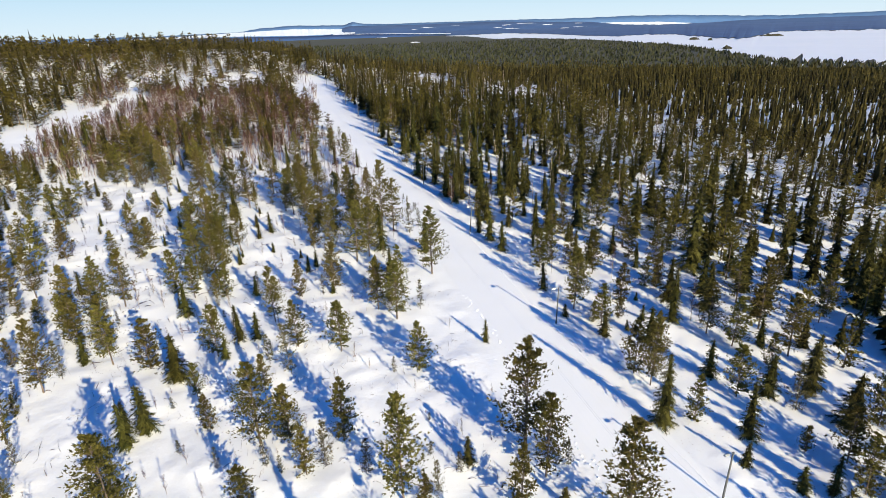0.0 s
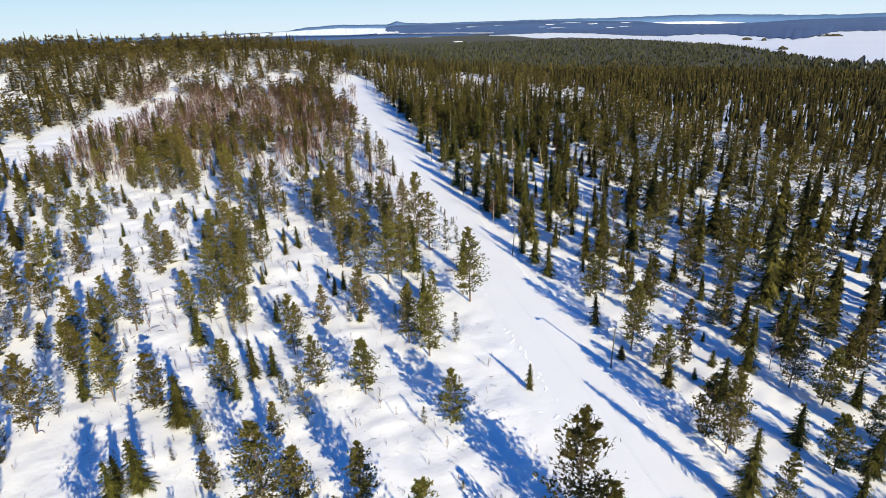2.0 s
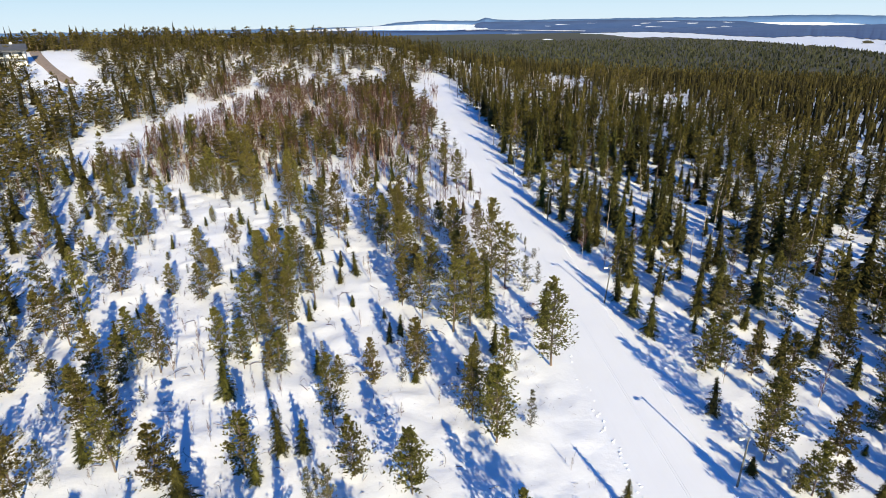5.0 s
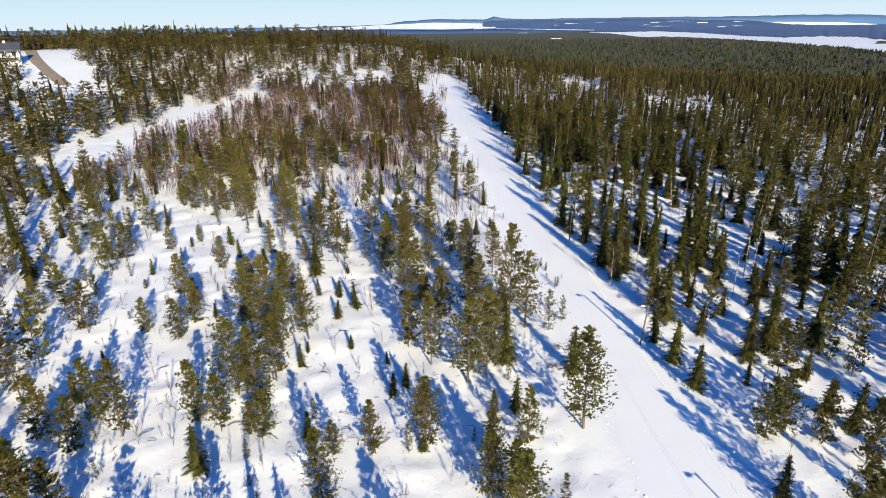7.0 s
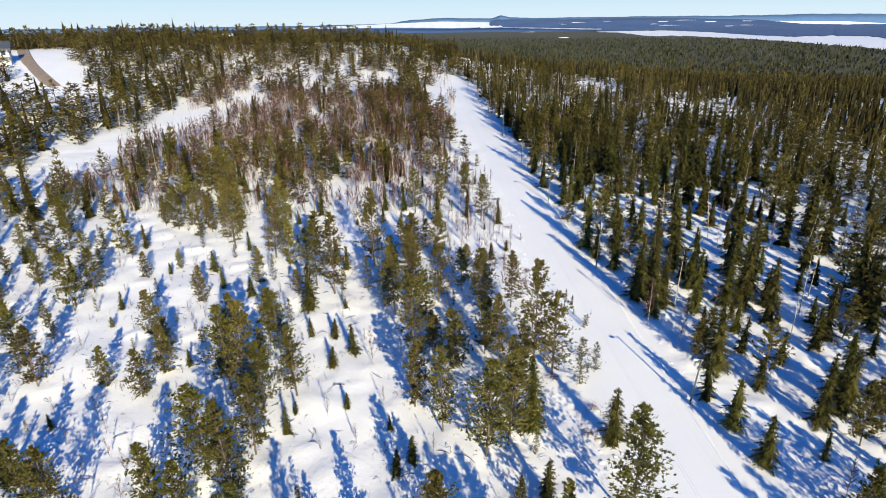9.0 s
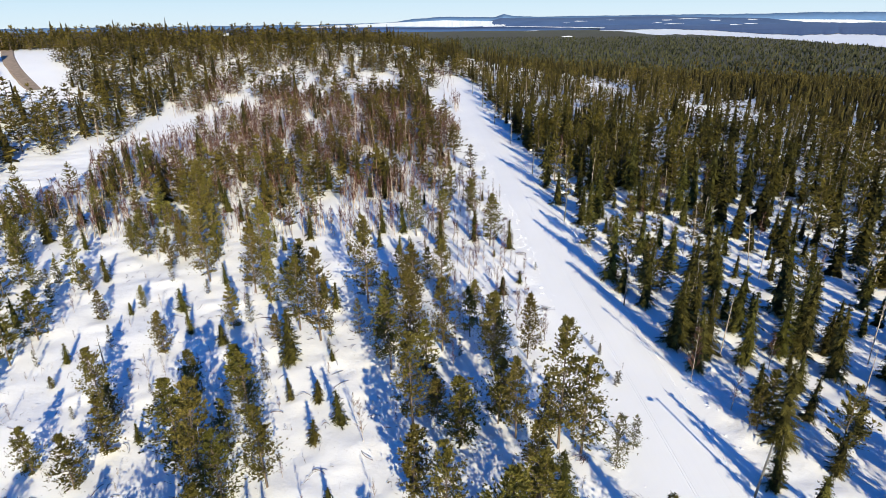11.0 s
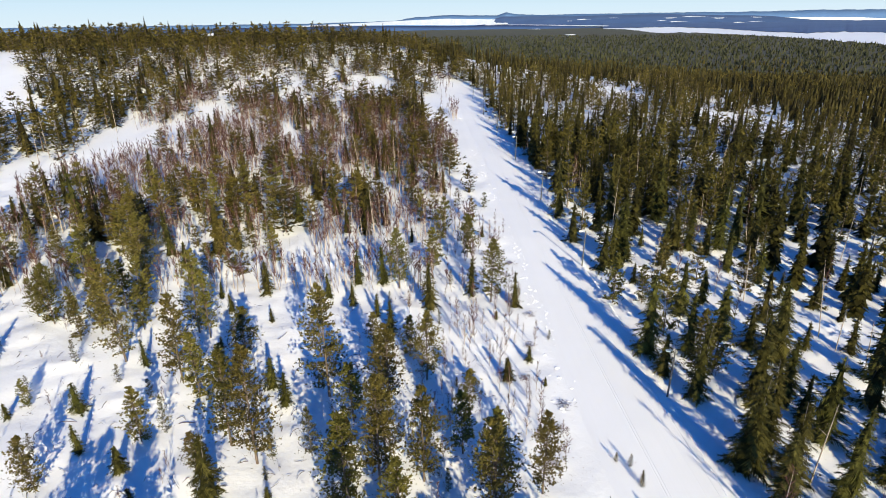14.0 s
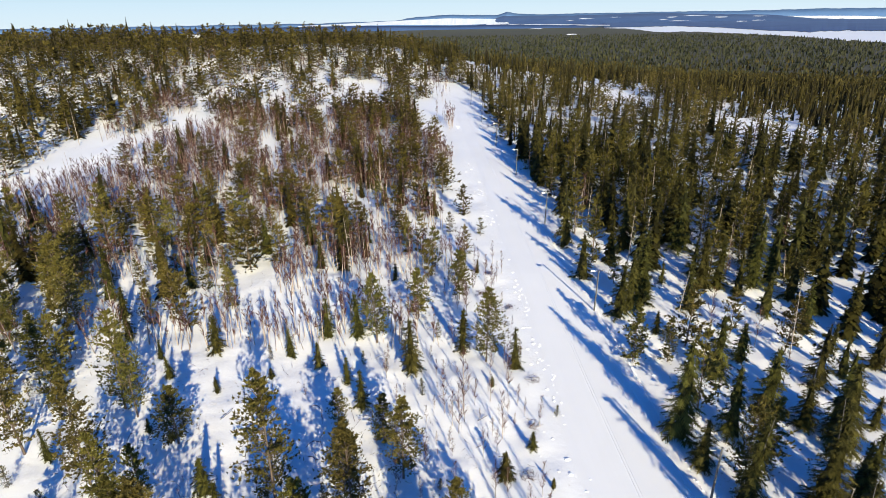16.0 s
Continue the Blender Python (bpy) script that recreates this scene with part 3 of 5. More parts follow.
def tree(kind, x, y, h):
    if kind in ("pine", "spruce") and y > 148:
        kind = "edge_" + kind
    if kind in ("edge_pine", "edge_spruce") and y < 80:
        kind = kind[5:]
    if kind == "pine" and h > 7.2:
        kind, h = "tall", min(h, 11.0 + 0.1 * h)
    if kind == "spruce" and h > 7.0:
        kind = "old_spruce"
    k = rnd.randrange(COUNT[kind])
    s = h / NOMINAL[kind]
    fat = rnd.uniform(0.95, 1.25) * (0.9 if kind == "old_spruce" else 1.1 if kind in ("pine", "tall") else 1.0) * (1.0 if s < 1.2 else (1.2 / s) ** 0.4) * (1.0 if s > 0.6 else (0.6 / s) ** 0.3)
    m = pose(x, y, ground_at(x, y) + relief(x, y) - 0.05, rnd.uniform(-2.5, 2.5), rnd.uniform(-2.5, 2.5), rnd.uniform(0, 360)) @ Matrix.Diagonal((s * fat, s * fat, s, 1))
    PLACED.append((x, y))
    if (kind, k) in FIRST:
        a, b, c = FIRST[kind, k].scale
        return copy_thing(FIRST[kind, k], m @ Matrix.Diagonal((1 / a, 1 / b, 1 / c, 1)))
    name, label, category, group = WORDS[kind]
    e = new(name)
    e.empty_display_size = 0.5
    for part_name, me in TREES[kind, k]:
        new(part_name, me).parent = e
    tagged(e, label, category, group)
    e.matrix_basis = m
    FIRST[kind, k] = e
    return e


def stand(kind, rows):
    for x, y, h in rows:
        tree(kind, x, y, h)


stand("pine", (
    (23.3, 28.1, 10.7), (46.8, 28.6, 6.5), (44.3, 30.8, 2.9), (16.2, 32.5, 6.4), (8.7, 34.7, 3.7), (19.7, 34.9, 9),
    (7.3, 35.9, 10.8), (37.2, 37.3, 5.3), (-13.7, 38.2, 9.9), (-5.1, 38.6, 4.5), (19.5, 38.6, 11.7), (44.1, 39.1, 6.3),
    (-14.1, 40.7, 8.1), (0.1, 40.9, 5), (51.2, 41.9, 4.8), (36.6, 43.4, 8.4), (38, 44.8, 7.8), (35.9, 45.4, 6.9), (3.8, 43.9, 6.8), (-23, 44.7, 3.1),
    (-3.5, 45.9, 8.9), (-0.9, 45.9, 5.9), (66, 48.3, 7.8), (57, 49.2, 9.9), (-7.9, 49.4, 3.8), (49.8, 50.2, 7.3),
    (13.4, 52.3, 6.1), (-2.7, 53.3, 4.4), (-9.2, 54.2, 4.1), (-25.2, 55.7, 2.5), (38.4, 55.9, 5.5), (59.8, 55.9, 7.4),
))
stand("pine", (
    (41.1, 56, 3.4), (37.4, 56.3, 3.1), (69.4, 58.2, 4.5), (5.9, 58.5, 6.5), (-23.9, 59.3, 8.5), (36.7, 59.8, 8.4),
    (43.9, 60, 6.1), (1.3, 60.6, 6), (-14.3, 60.9, 6.2), (-7.4, 61.1, 6.5), (38.3, 62.2, 7.6), (51.5, 62.3, 5.4),
    (-18.1, 62.4, 7.3), (49.9, 62.9, 4.8), (13.7, 63.6, 8.3), (-28, 64.8, 3.5), (-19.1, 65.8, 6.7), (12, 66.6, 7.4),
    (79.6, 66.8, 8.3), (-0.9, 67, 7.6), (-22.2, 67.3, 6.5), (13.9, 67.3, 5.6), (45.2, 69.1, 6.9), (-23.7, 69.5, 5.6),
    (12.8, 71.5, 5), (2.9, 72.5, 5.5), (-0.5, 72.6, 3.5), (7.2, 72.7, 7.6), (-27.5, 72.9, 3.8), (38.3, 72.9, 6.4),
))
stand("pine", (
    (40.2, 73.1, 6.7), (16.2, 73.2, 5.8), (-22.1, 74.2, 5.4), (21.7, 74.5, 10.4), (-6.7, 75.1, 4.9), (-25, 75.4, 6.6),
    (-7.9, 75.4, 3.6), (-18.8, 75.6, 8), (-10.6, 75.9, 5.9), (13.7, 76.4, 3.3), (7.4, 76.7, 3.8), (-12.7, 77, 6.7),
    (-7.4, 78, 9.6), (-21.9, 78.2, 6.2), (-10.1, 80.5, 8.6), (-30.1, 81.3, 7.3), (45.1, 81.5, 6.7), (-9.3, 81.6, 4.2),
    (12, 81.8, 9.8), (-7, 82.8, 7.8), (14.1, 82.9, 9.6), (-33.5, 83.3, 5.6), (48.1, 83.7, 5.6), (8.6, 84.7, 8.6),
    (15.4, 87.2, 8.3), (-7.2, 87.9, 7.6), (6.3, 88.2, 7), (-9, 88.9, 10.7), (56.9, 89.4, 6),
))
stand("pine", (
    (-4.7, 90.1, 7.5), (-18.8, 90.5, 5.1), (-11.1, 91.6, 9.1), (-22.7, 92.3, 4.3), (-29, 92.4, 6.6), (20.3, 92.5, 9.3),
    (61.1, 92.7, 9.2), (18.5, 93.1, 12.5), (10.4, 93.7, 6.9), (-8.5, 94, 5.1), (-18.1, 94.2, 5.4), (-12.7, 94.2, 2.3),
    (15.2, 94.5, 8.2), (36.8, 94.6, 4.9), (-11.9, 94.7, 4.6), (18.1, 95.5, 4.9), (38.2, 95.8, 5.4), (6.5, 95.9, 9.5),
    (10.6, 96, 3.7), (14, 96.4, 6.7), (8.7, 96.7, 4.6), (-36.2, 96.8, 4.9), (-7.4, 97.1, 7.3), (55.8, 97.9, 5.8),
    (-18.9, 98, 4), (-34.2, 98.5, 5.8), (-9, 99.8, 6), (-21.1, 100.3, 5.9), (-31.7, 100.5, 3.4),
))
stand("pine", (
    (-12.8, 100.6, 5.1), (-26.5, 102.5, 1.4), (8.1, 103.2, 6.5), (14.8, 104, 8.9), (4.6, 104.5, 8.7), (18.6, 105.8, 7.6),
    (15, 106.1, 7.8), (6.6, 107.2, 9.5), (9.9, 107.3, 8.6), (-18.2, 107.7, 5), (-7.3, 109, 3.6), (3.8, 109, 5.1),
    (7, 109.3, 8), (-2.9, 109.6, 10.8), (13.1, 110, 6), (-31.9, 110.5, 5.8), (-5.3, 111.5, 9), (-39.1, 112.1, 5.1),
    (-12.6, 112.4, 5.3), (4.2, 114, 6), (-27.2, 114.5, 3.6), (14.3, 115.6, 4), (7.2, 116.1, 8.1), (-23.8, 117, 3),
    (35.6, 117.3, 8.3), (1.8, 117.5, 11.2), (-9.6, 117.8, 6.8), (-7.4, 118.2, 5.2), (6.4, 118.5, 5.6), (-31, 119.6, 4.1),
))
stand("pine", (
    (10.7, 119.7, 7.4), (-11.8, 119.9, 9.2), (38.9, 119.9, 6.4), (-38.1, 121.4, 3.7), (-18.1, 123.1, 10.6), (-36.2, 123.2, 3.4),
    (-44.6, 123.3, 3.8), (9.2, 123.5, 4.4), (-7, 123.9, 5.6), (5.5, 124.9, 3.9), (-24.1, 127, 5.3), (-42.7, 127.2, 6.4),
    (-12.8, 128.2, 9.5), (-28.2, 130, 6.9), (-30.6, 131.5, 4.6), (-26.8, 131.5, 3.7), (-22, 132.9, 5.9), (-11.3, 127, 7.6), (-31.6, 145.5, 5.6), (-23, 129.2, 6), (36.9, 133.2, 5.1),
    (33.4, 133.3, 6.3), (-54.5, 133.6, 3.6), (18.9, 133.9, 8), (50.1, 134.7, 6.5), (-26.7, 136.9, 4.9), (8.2, 137.4, 8),
    (-22.3, 140.4, 8.5), (-15, 140.6, 4.6), (12.6, 142.2, 5.8), (-24.8, 143, 9.7), (-7.9, 144.1, 5.3), (17.4, 145.7, 6.4),
))
stand("pine", (
    (18, 149.8, 4.5), (14.1, 149.9, 5.6), (-21.9, 153.4, 1.9), (14.7, 153.6, 5.8), (11.7, 157.6, 5.9), (13.4, 157.9, 6),
    (-37.6, 158.4, 9), (-19.8, 160, 7.5), (22.3, 164.1, 2.9), (-11.1, 165.9, 7.1), (-13.2, 168, 6), (-19.6, 169, 4.3),
    (3, 171.4, 5), (7.7, 173.9, 6),
))
stand("spruce", (
    (42.3, 26.2, 4.2), (40, 27.2, 3), (37.6, 31, 2.8), (19.8, 31.7, 2.1), (51.4, 32.3, 6.5), (40.6, 33.8, 6.4),
    (33.7, 37.7, 8.2), (13.8, 38.2, 3.1), (56.4, 40.5, 4.8), (43.8, 42.9, 4.7), (66.1, 43.1, 4.3), (75.6, 48.2, 6.2),
    (-14.8, 48.4, 5), (75.1, 49.8, 13.5), (-13.3, 50.2, 5.3), (41.5, 50.3, 5.2), (-15.1, 51, 3.3), (37.1, 53.1, 3.6),
    (40.5, 53.4, 1.5), (47.5, 53.6, 7.9), (44, 55.1, 2.2), (22.5, 55.7, 3.3), (-11.3, 57.5, 5.7), (34.6, 58.4, 1.9),
    (46.3, 59.8, 1.3), (-6.6, 60.5, 2.8), (-3.1, 63.3, 3.7), (-5, 63.4, 4.9), (-21.1, 63.7, 3.6), (52.4, 63.7, 4),
))
stand("spruce", (
    (66.7, 64.8, 5.1), (35.4, 66, 4.5), (60.4, 66, 12.7), (52.9, 69.2, 4.4), (-11.3, 71.3, 4.7), (7, 72.7, 1.7),
    (47.1, 73.2, 5.6), (-12.2, 73.4, 1.6), (-2.9, 74.6, 3.1), (45.7, 75.2, 4.5), (16, 77.2, 3.9), (35, 79.6, 5.5),
    (4.5, 80, 2.9), (40.8, 80.1, 3.2), (-24.8, 80.4, 3.4), (47.4, 80.5, 3.7), (5.8, 81.3, 2.8), (23.1, 82.8, 5.7),
    (34.8, 84.1, 5.5), (43.2, 84.1, 7.8), (16.5, 84.4, 8.1), (-4.9, 85.3, 2.8), (4, 85.3, 1.6), (46.5, 85.8, 7.3),
    (-24.9, 86.6, 1.6), (-4.5, 87.7, 1.4), (48.3, 88.1, 7.3), (0.1, 88.2, 1.7), (34.4, 88.2, 5.4), (40.5, 89.5, 4.5),
))
stand("spruce", (
    (55.4, 90, 2.5), (37.9, 93, 8.1), (-35.8, 93.1, 2.5), (45.6, 93.8, 4), (56.7, 94.6, 3.4), (-1.8, 94.7, 2.4),
    (-6, 94.9, 2.6), (-16.1, 95.4, 2.1), (42.2, 95.6, 4.8), (50.9, 95.8, 5.7), (0.2, 96.8, 3.8), (53.8, 98, 7.2),
    (39.1, 98.4, 4.3), (14.4, 98.6, 3.4), (60.1, 99, 6.6), (8.6, 99.3, 3.9), (43.7, 99.5, 4.4), (-2, 99.9, 2.5),
    (-4.6, 100.3, 2.6), (49.2, 101.7, 8.6), (-14.3, 102.2, 2.5), (44.9, 102.6, 2.2), (35.5, 103.3, 7.2), (40.9, 104.1, 8.9),
    (-10.1, 105, 3), (47.6, 105.1, 10.2), (45.5, 105.4, 8.1), (37.6, 105.7, 8), (51, 105.7, 5.5), (-1.3, 105.8, 1.5),
))
stand("spruce", (
    (-5.5, 106.2, 6.3), (-27, 106.3, 2.4), (52.5, 106.4, 6.3), (35, 107.3, 9.4), (49.1, 107.4, 9.6), (37.5, 108.9, 9.3),
    (51.3, 109.8, 9.1), (-16.7, 111.1, 3), (43.6, 113.1, 4.8), (55.8, 114.5, 4.2), (40.2, 114.9, 9.9), (62.6, 115, 6),
    (43.4, 115.4, 7.1), (-24.6, 115.5, 1.7), (35.1, 115.7, 8.3), (-19.2, 116.2, 3.1), (-1.9, 116.5, 3.4), (44.6, 116.9, 4.7),
    (21.7, 118.1, 1.1), (-3.5, 118.8, 3.5), (18.3, 119.2, 2.8), (33.8, 119.8, 4.6), (46.5, 121.4, 8.2), (21, 122.1, 1.9),
    (47.2, 123, 8.3), (-30.5, 123.2, 3.8), (33.5, 123.2, 9.2), (50.7, 123.2, 3.5), (38, 123.3, 6.9), (44.7, 123.7, 5.1),
))
stand("spruce", (
    (-9.7, 125.2, 1.4), (42.8, 125.9, 6.9), (7.2, 127.5, 4.1), (-5.6, 129.9, 1.8), (18.9, 129.9, 1.2), (40.4, 130.4, 6.7),
    (5.7, 130.7, 3), (-1.3, 131.8, 1.2), (-10.4, 132.1, 2.4), (-37.3, 132.6, 3.2), (11.7, 132.6, 5.8), (21.5, 132.7, 4.7),
    (44.3, 133, 4.5), (2.8, 133.5, 3), (54.6, 134.1, 3.6), (-12.3, 135.1, 2.2), (-0.1, 135.3, 3.3), (-16.5, 138.5, 4.5), (-16, 122.5, 3.2), (16.7, 135.4, 5.3),
    (-7.3, 136.1, 4.3), (54, 137.7, 6.1), (37.8, 138.1, 2.8), (6.3, 138.5, 5.2), (-37.9, 138.6, 5.3), (3.1, 138.6, 4.6),
    (34.9, 141.6, 6.9), (-18.9, 142.9, 3.7), (36.6, 143, 7.2), (38.1, 144, 9.8), (39.7, 145.2, 2.6), (51.4, 146.3, 6),
))
stand("spruce", (
    (54, 147.7, 9.6), (47.5, 147.8, 8.2), (49.5, 147.8, 7.1), (57, 149.1, 9), (39.9, 149.4, 6.8), (43.1, 149.4, 3.1),
    (-23.6, 150.5, 5), (10, 150.6, 2.3), (33.4, 150.7, 6.2), (48.2, 151.5, 5.1), (62, 152.1, 10.8), (65.1, 152.1, 9.4),
    (0.7, 153.8, 4.2), (-13.5, 154.9, 4.6), (3, 156.3, 3.2), (71.6, 157.3, 9.9), (-6.8, 158.1, 5.5), (4, 158.1, 6.3),
    (49.1, 158.5, 9.4), (5.4, 159.9, 2.5), (33.9, 160.6, 9.5), (-1.7, 161.8, 6.1), (6.4, 161.8, 2.1), (43.5, 162.5, 9.7),
    (-37.8, 164.8, 3.7), (-34, 173.5, 7.1), (-37.4, 198, 4.4), (-30.7, 198.4, 7.6),
))
stand("young", (
    (10.2, 35.5, 3.8), (22.2, 35.5, 2.8), (48.6, 35.8, 5.7), (12.7, 37.3, 2.4), (5, 39.5, 3.9), (1.8, 41.4, 5.1),
    (-3.1, 42.8, 3.1), (-7.1, 43.6, 2.5), (10.7, 52.6, 2.3), (0.1, 55.5, 6.5), (71.9, 56.6, 3.6), (-2, 58, 3.9),
    (-22.6, 61.1, 4.7), (17.2, 65.1, 4.4), (5.7, 72.5, 3), (-32.6, 77.6, 5.2), (22.7, 90.9, 5.6), (24.9, 92.8, 3.7),
    (26.3, 101.1, 1.8), (-7.1, 102.7, 3.5), (3.3, 106.1, 1.9), (26.3, 106.1, 1.3), (-23.8, 108.6, 3), (25.2, 108.7, 1),
    (-1.8, 110, 3.5), (1.2, 110.2, 4.9), (-20.4, 111.4, 1.9), (-11, 113.4, 4), (-24.7, 118.7, 2), (-22.5, 122.7, 2.7),
))
stand("young", (
    (23.9, 125.9, 1.2),
))
stand("birch", (
    (7, 55.8, 2.6), (46.5, 66.1, 5.2), (39, 70.4, 3.4), (-14.2, 74.3, 2.5), (-17.1, 74.5, 3.8), (39.4, 75.8, 4.2),
    (-15.9, 78.5, 2.3), (-16.6, 81.2, 2.7), (3.4, 88.5, 2), (2.3, 94.6, 4.2), (36, 97.4, 4.8), (34.1, 101.5, 6.2),
    (42.8, 102.7, 4.6), (27.9, 103.6, 0.9), (18.8, 123.4, 4.7), (22.1, 124.6, 3.1), (14.8, 124.9, 3.7), (14.3, 126.3, 4.3),
    (15.9, 126.6, 6.2), (20.6, 131.1, 3.7), (51, 149.2, 5.4), (53.5, 152.2, 4), (62.6, 155.6, 6.5), (38.5, 168, 8),
))
stand("snag", (
    (-23, 105.3, 3.6),
))
stand("pine", (
    (-41.3, 158.2, 5.2), (-33.9, 148.7, 6.3), (-35.8, 146.1, 3.4), (-30.1, 142.1, 5.6), (-31.4, 140.7, 3.7), (-31.6, 136.5, 3.6),
    (-32.2, 135.3, 3.5), (-26.2, 139.1, 3.3), (-39.5, 142.2, 5.9), (-40.4, 148.7, 4.8), (-61.6, 139.7, 6.5), (-44.9, 106.6, 6.4),
    (-44.5, 102.5, 4.7), (-44.3, 114.9, 4.4), (-59.6, 131.5, 5.9), (-45.7, 121.4, 4.6),
))
stand("spruce", (
    (-46.7, 165.2, 5.7), (-44.8, 166.3, 6.1), (-37.9, 156.5, 9.2), (-48.4, 114.5, 8.9),
))


# ---- woodland filled in between the single trees ----
def open_snow(x, y):
    """True where the snow lies open: the trail, the clearings and the bare strip on the slope."""
    if 22.6 + 1.2 * math.sin(y * 0.09) < across(x, y) < 34.6 and y < 309:
        return True
    d = (x - np.interp(y, (148, 163, 180, 195, 208, 228, 248), (-62, -60, -54, -48, -45, -39, -35))) / float(np.interp(y, (160, 200, 248), (8.0, 7.5, 4.0)))
    if 148 < y < 240 and abs(d + math.sin(y * 0.19) * 0.3 + 0.5 * noise.noise(Vector((x * 0.2, y * 0.2, 5)))) < 1:
        return True
    for cx_, cy_, rx_, ry_ in ((92, 300, 14, 36), (113, 240, 11, 24), (-1, 289, 11, 13), (4.5, 262, 3.5, 11), (18, 262, 7, 17), (18, 236, 5, 20), (17, 298, 4, 14), (24, 255, 3, 12), (9, 229, 3, 8),
                               (-31, 279, 6, 8), (-24, 258, 4, 22), (-17, 252, 3, 26), (-14.5, 290, 3, 22), (-9, 247, 3, 20), (-5, 224, 3, 8), (-53, 290, 4, 18), (-41, 255, 4.5, 16), (-41, 232, 7, 5),
                               (-88, 254, 5, 5), (-67, 241, 6, 4), (44.5, 222, 1.6, 5), (-35, 305, 3, 6)):
        if ((x - cx_) / rx_) ** 2 + ((y - cy_) / ry_) ** 2 < 0.75 + 0.8 * noise.noise(Vector((x * 0.25, y * 0.25, 77))):
            return True
    if abs(x + 115 + (y - 262) * 0.60) < 13 + 2.5 * math.sin(y * 0.2) and 222 < y < 300:
        return True
    return False


def bare_strip(x, y):
    """Metres from the middle of the bare strip on the slope, growing downhill."""
    return x - float(np.interp(y, (148, 163, 180, 195, 208, 228, 248), (-62, -60, -54, -48, -45, -39, -35)))


def crowded(x, y, gap):
    key = (int(x // 4), int(y // 4))
    for i in (-1, 0, 1):
        for j in (-1, 0, 1):
            for p in CELLS.get((key[0] + i, key[1] + j), ()):
                if (p[0] - x) ** 2 + (p[1] - y) ** 2 < gap * gap:
                    return True
    CELLS.setdefault(key, []).append((x, y))
    return False


CELLS = {}
for p in PLACED:
    CELLS.setdefault((int(p[0] // 4), int(p[1] // 4)), []).append(p)


def scatter(seed, x0, x1, y0, y1, density, gap, keep=None):
    r = random.Random(seed)
    out = []
    for _ in range(int((x1 - x0) * (y1 - y0) * density)):
        x, y = r.uniform(x0, x1), r.uniform(y0, y1)
        if open_snow(x, y) or (keep and not keep(x, y)) or crowded(x, y, gap):
            continue
        out.append((x, y, r.random(), r.random()))
    return out


# single trees round the marked ones: the thin wood beside the trail and the slope on the other side
FAR_PINES, FAR_FIRS = [], []


def filler(kind, x, y, h):
    """A tree of its own where the camera passes near; out at the sides it joins the wood."""
    if kind.startswith("edge") and (x < -37 or x > 58):
        (FAR_PINES if kind == "edge_pine" else FAR_FIRS).append((x, y, h))
    else:
        tree(kind, x, y, h)


for x, y, a, b in scatter(11, 36.5, 66, 16, 150, 0.085, 2.5, lambda x, y: x > 46 + 0.06 * y or y > 122 or (x > 42 and noise.noise(Vector((x * 0.07, y * 0.07, 4))) > -0.05)):
    if a < (0.45 if y < 100 else 0.78):
        filler("edge_spruce", x, y, 2.8 + 6.5 * b ** 1.1)
    elif a < 0.93:
        filler("edge_pine", x, y, 4.5 + 4.5 * b)
    else:
        filler("birch", x, y, 3.0 + 3.0 * b)
for x, y, a, b in scatter(12, -66, -20, 30, 165, 0.06, 2.5, lambda x, y: x < -17 - 0.13 * y):
    if a < 0.66:
        filler("edge_pine", x, y, 4.0 + 5.0 * b)
    elif a < 0.85:
        filler("edge_spruce", x, y, 2.0 + 4.5 * b)
    else:
        filler("young", x, y, 2.5 + 2.5 * b)
for x, y, a, b in scatter(13, -24, 19, 20, 125, 0.004, 2.4):
    tree("young" if a < 0.4 else "spruce" if a < 0.75 else "birch", x, y, 1.0 + 2.2 * b)


for x, y, a, b in scatter(15, -42, 19, 34, 140, 0.014, 1.5):
    tree("young", x, y, 0.9 + 1.6 * b)
for x, y, a, b in scatter(16, -62, -30, 92, 150, 0.05, 2.3):
    filler("edge_pine" if a < 0.55 else "edge_spruce" if a < 0.75 else "birch", x, y, 2.2 + 4.5 * b)
for x, y, a, b in scatter(17, -50, -10, 122, 166, 0.05, 2.3):
    filler("edge_pine" if a < 0.72 else "edge_spruce", x, y, 3.6 + 4.4 * b)
for x, y, a, b in scatter(14, -34, 3, 126, 152, 0.02, 2.8):
    tree("pine" if a < 0.6 else "spruce", x, y, (4.0 if a < 0.6 else 2.2) + 3.5 * b)


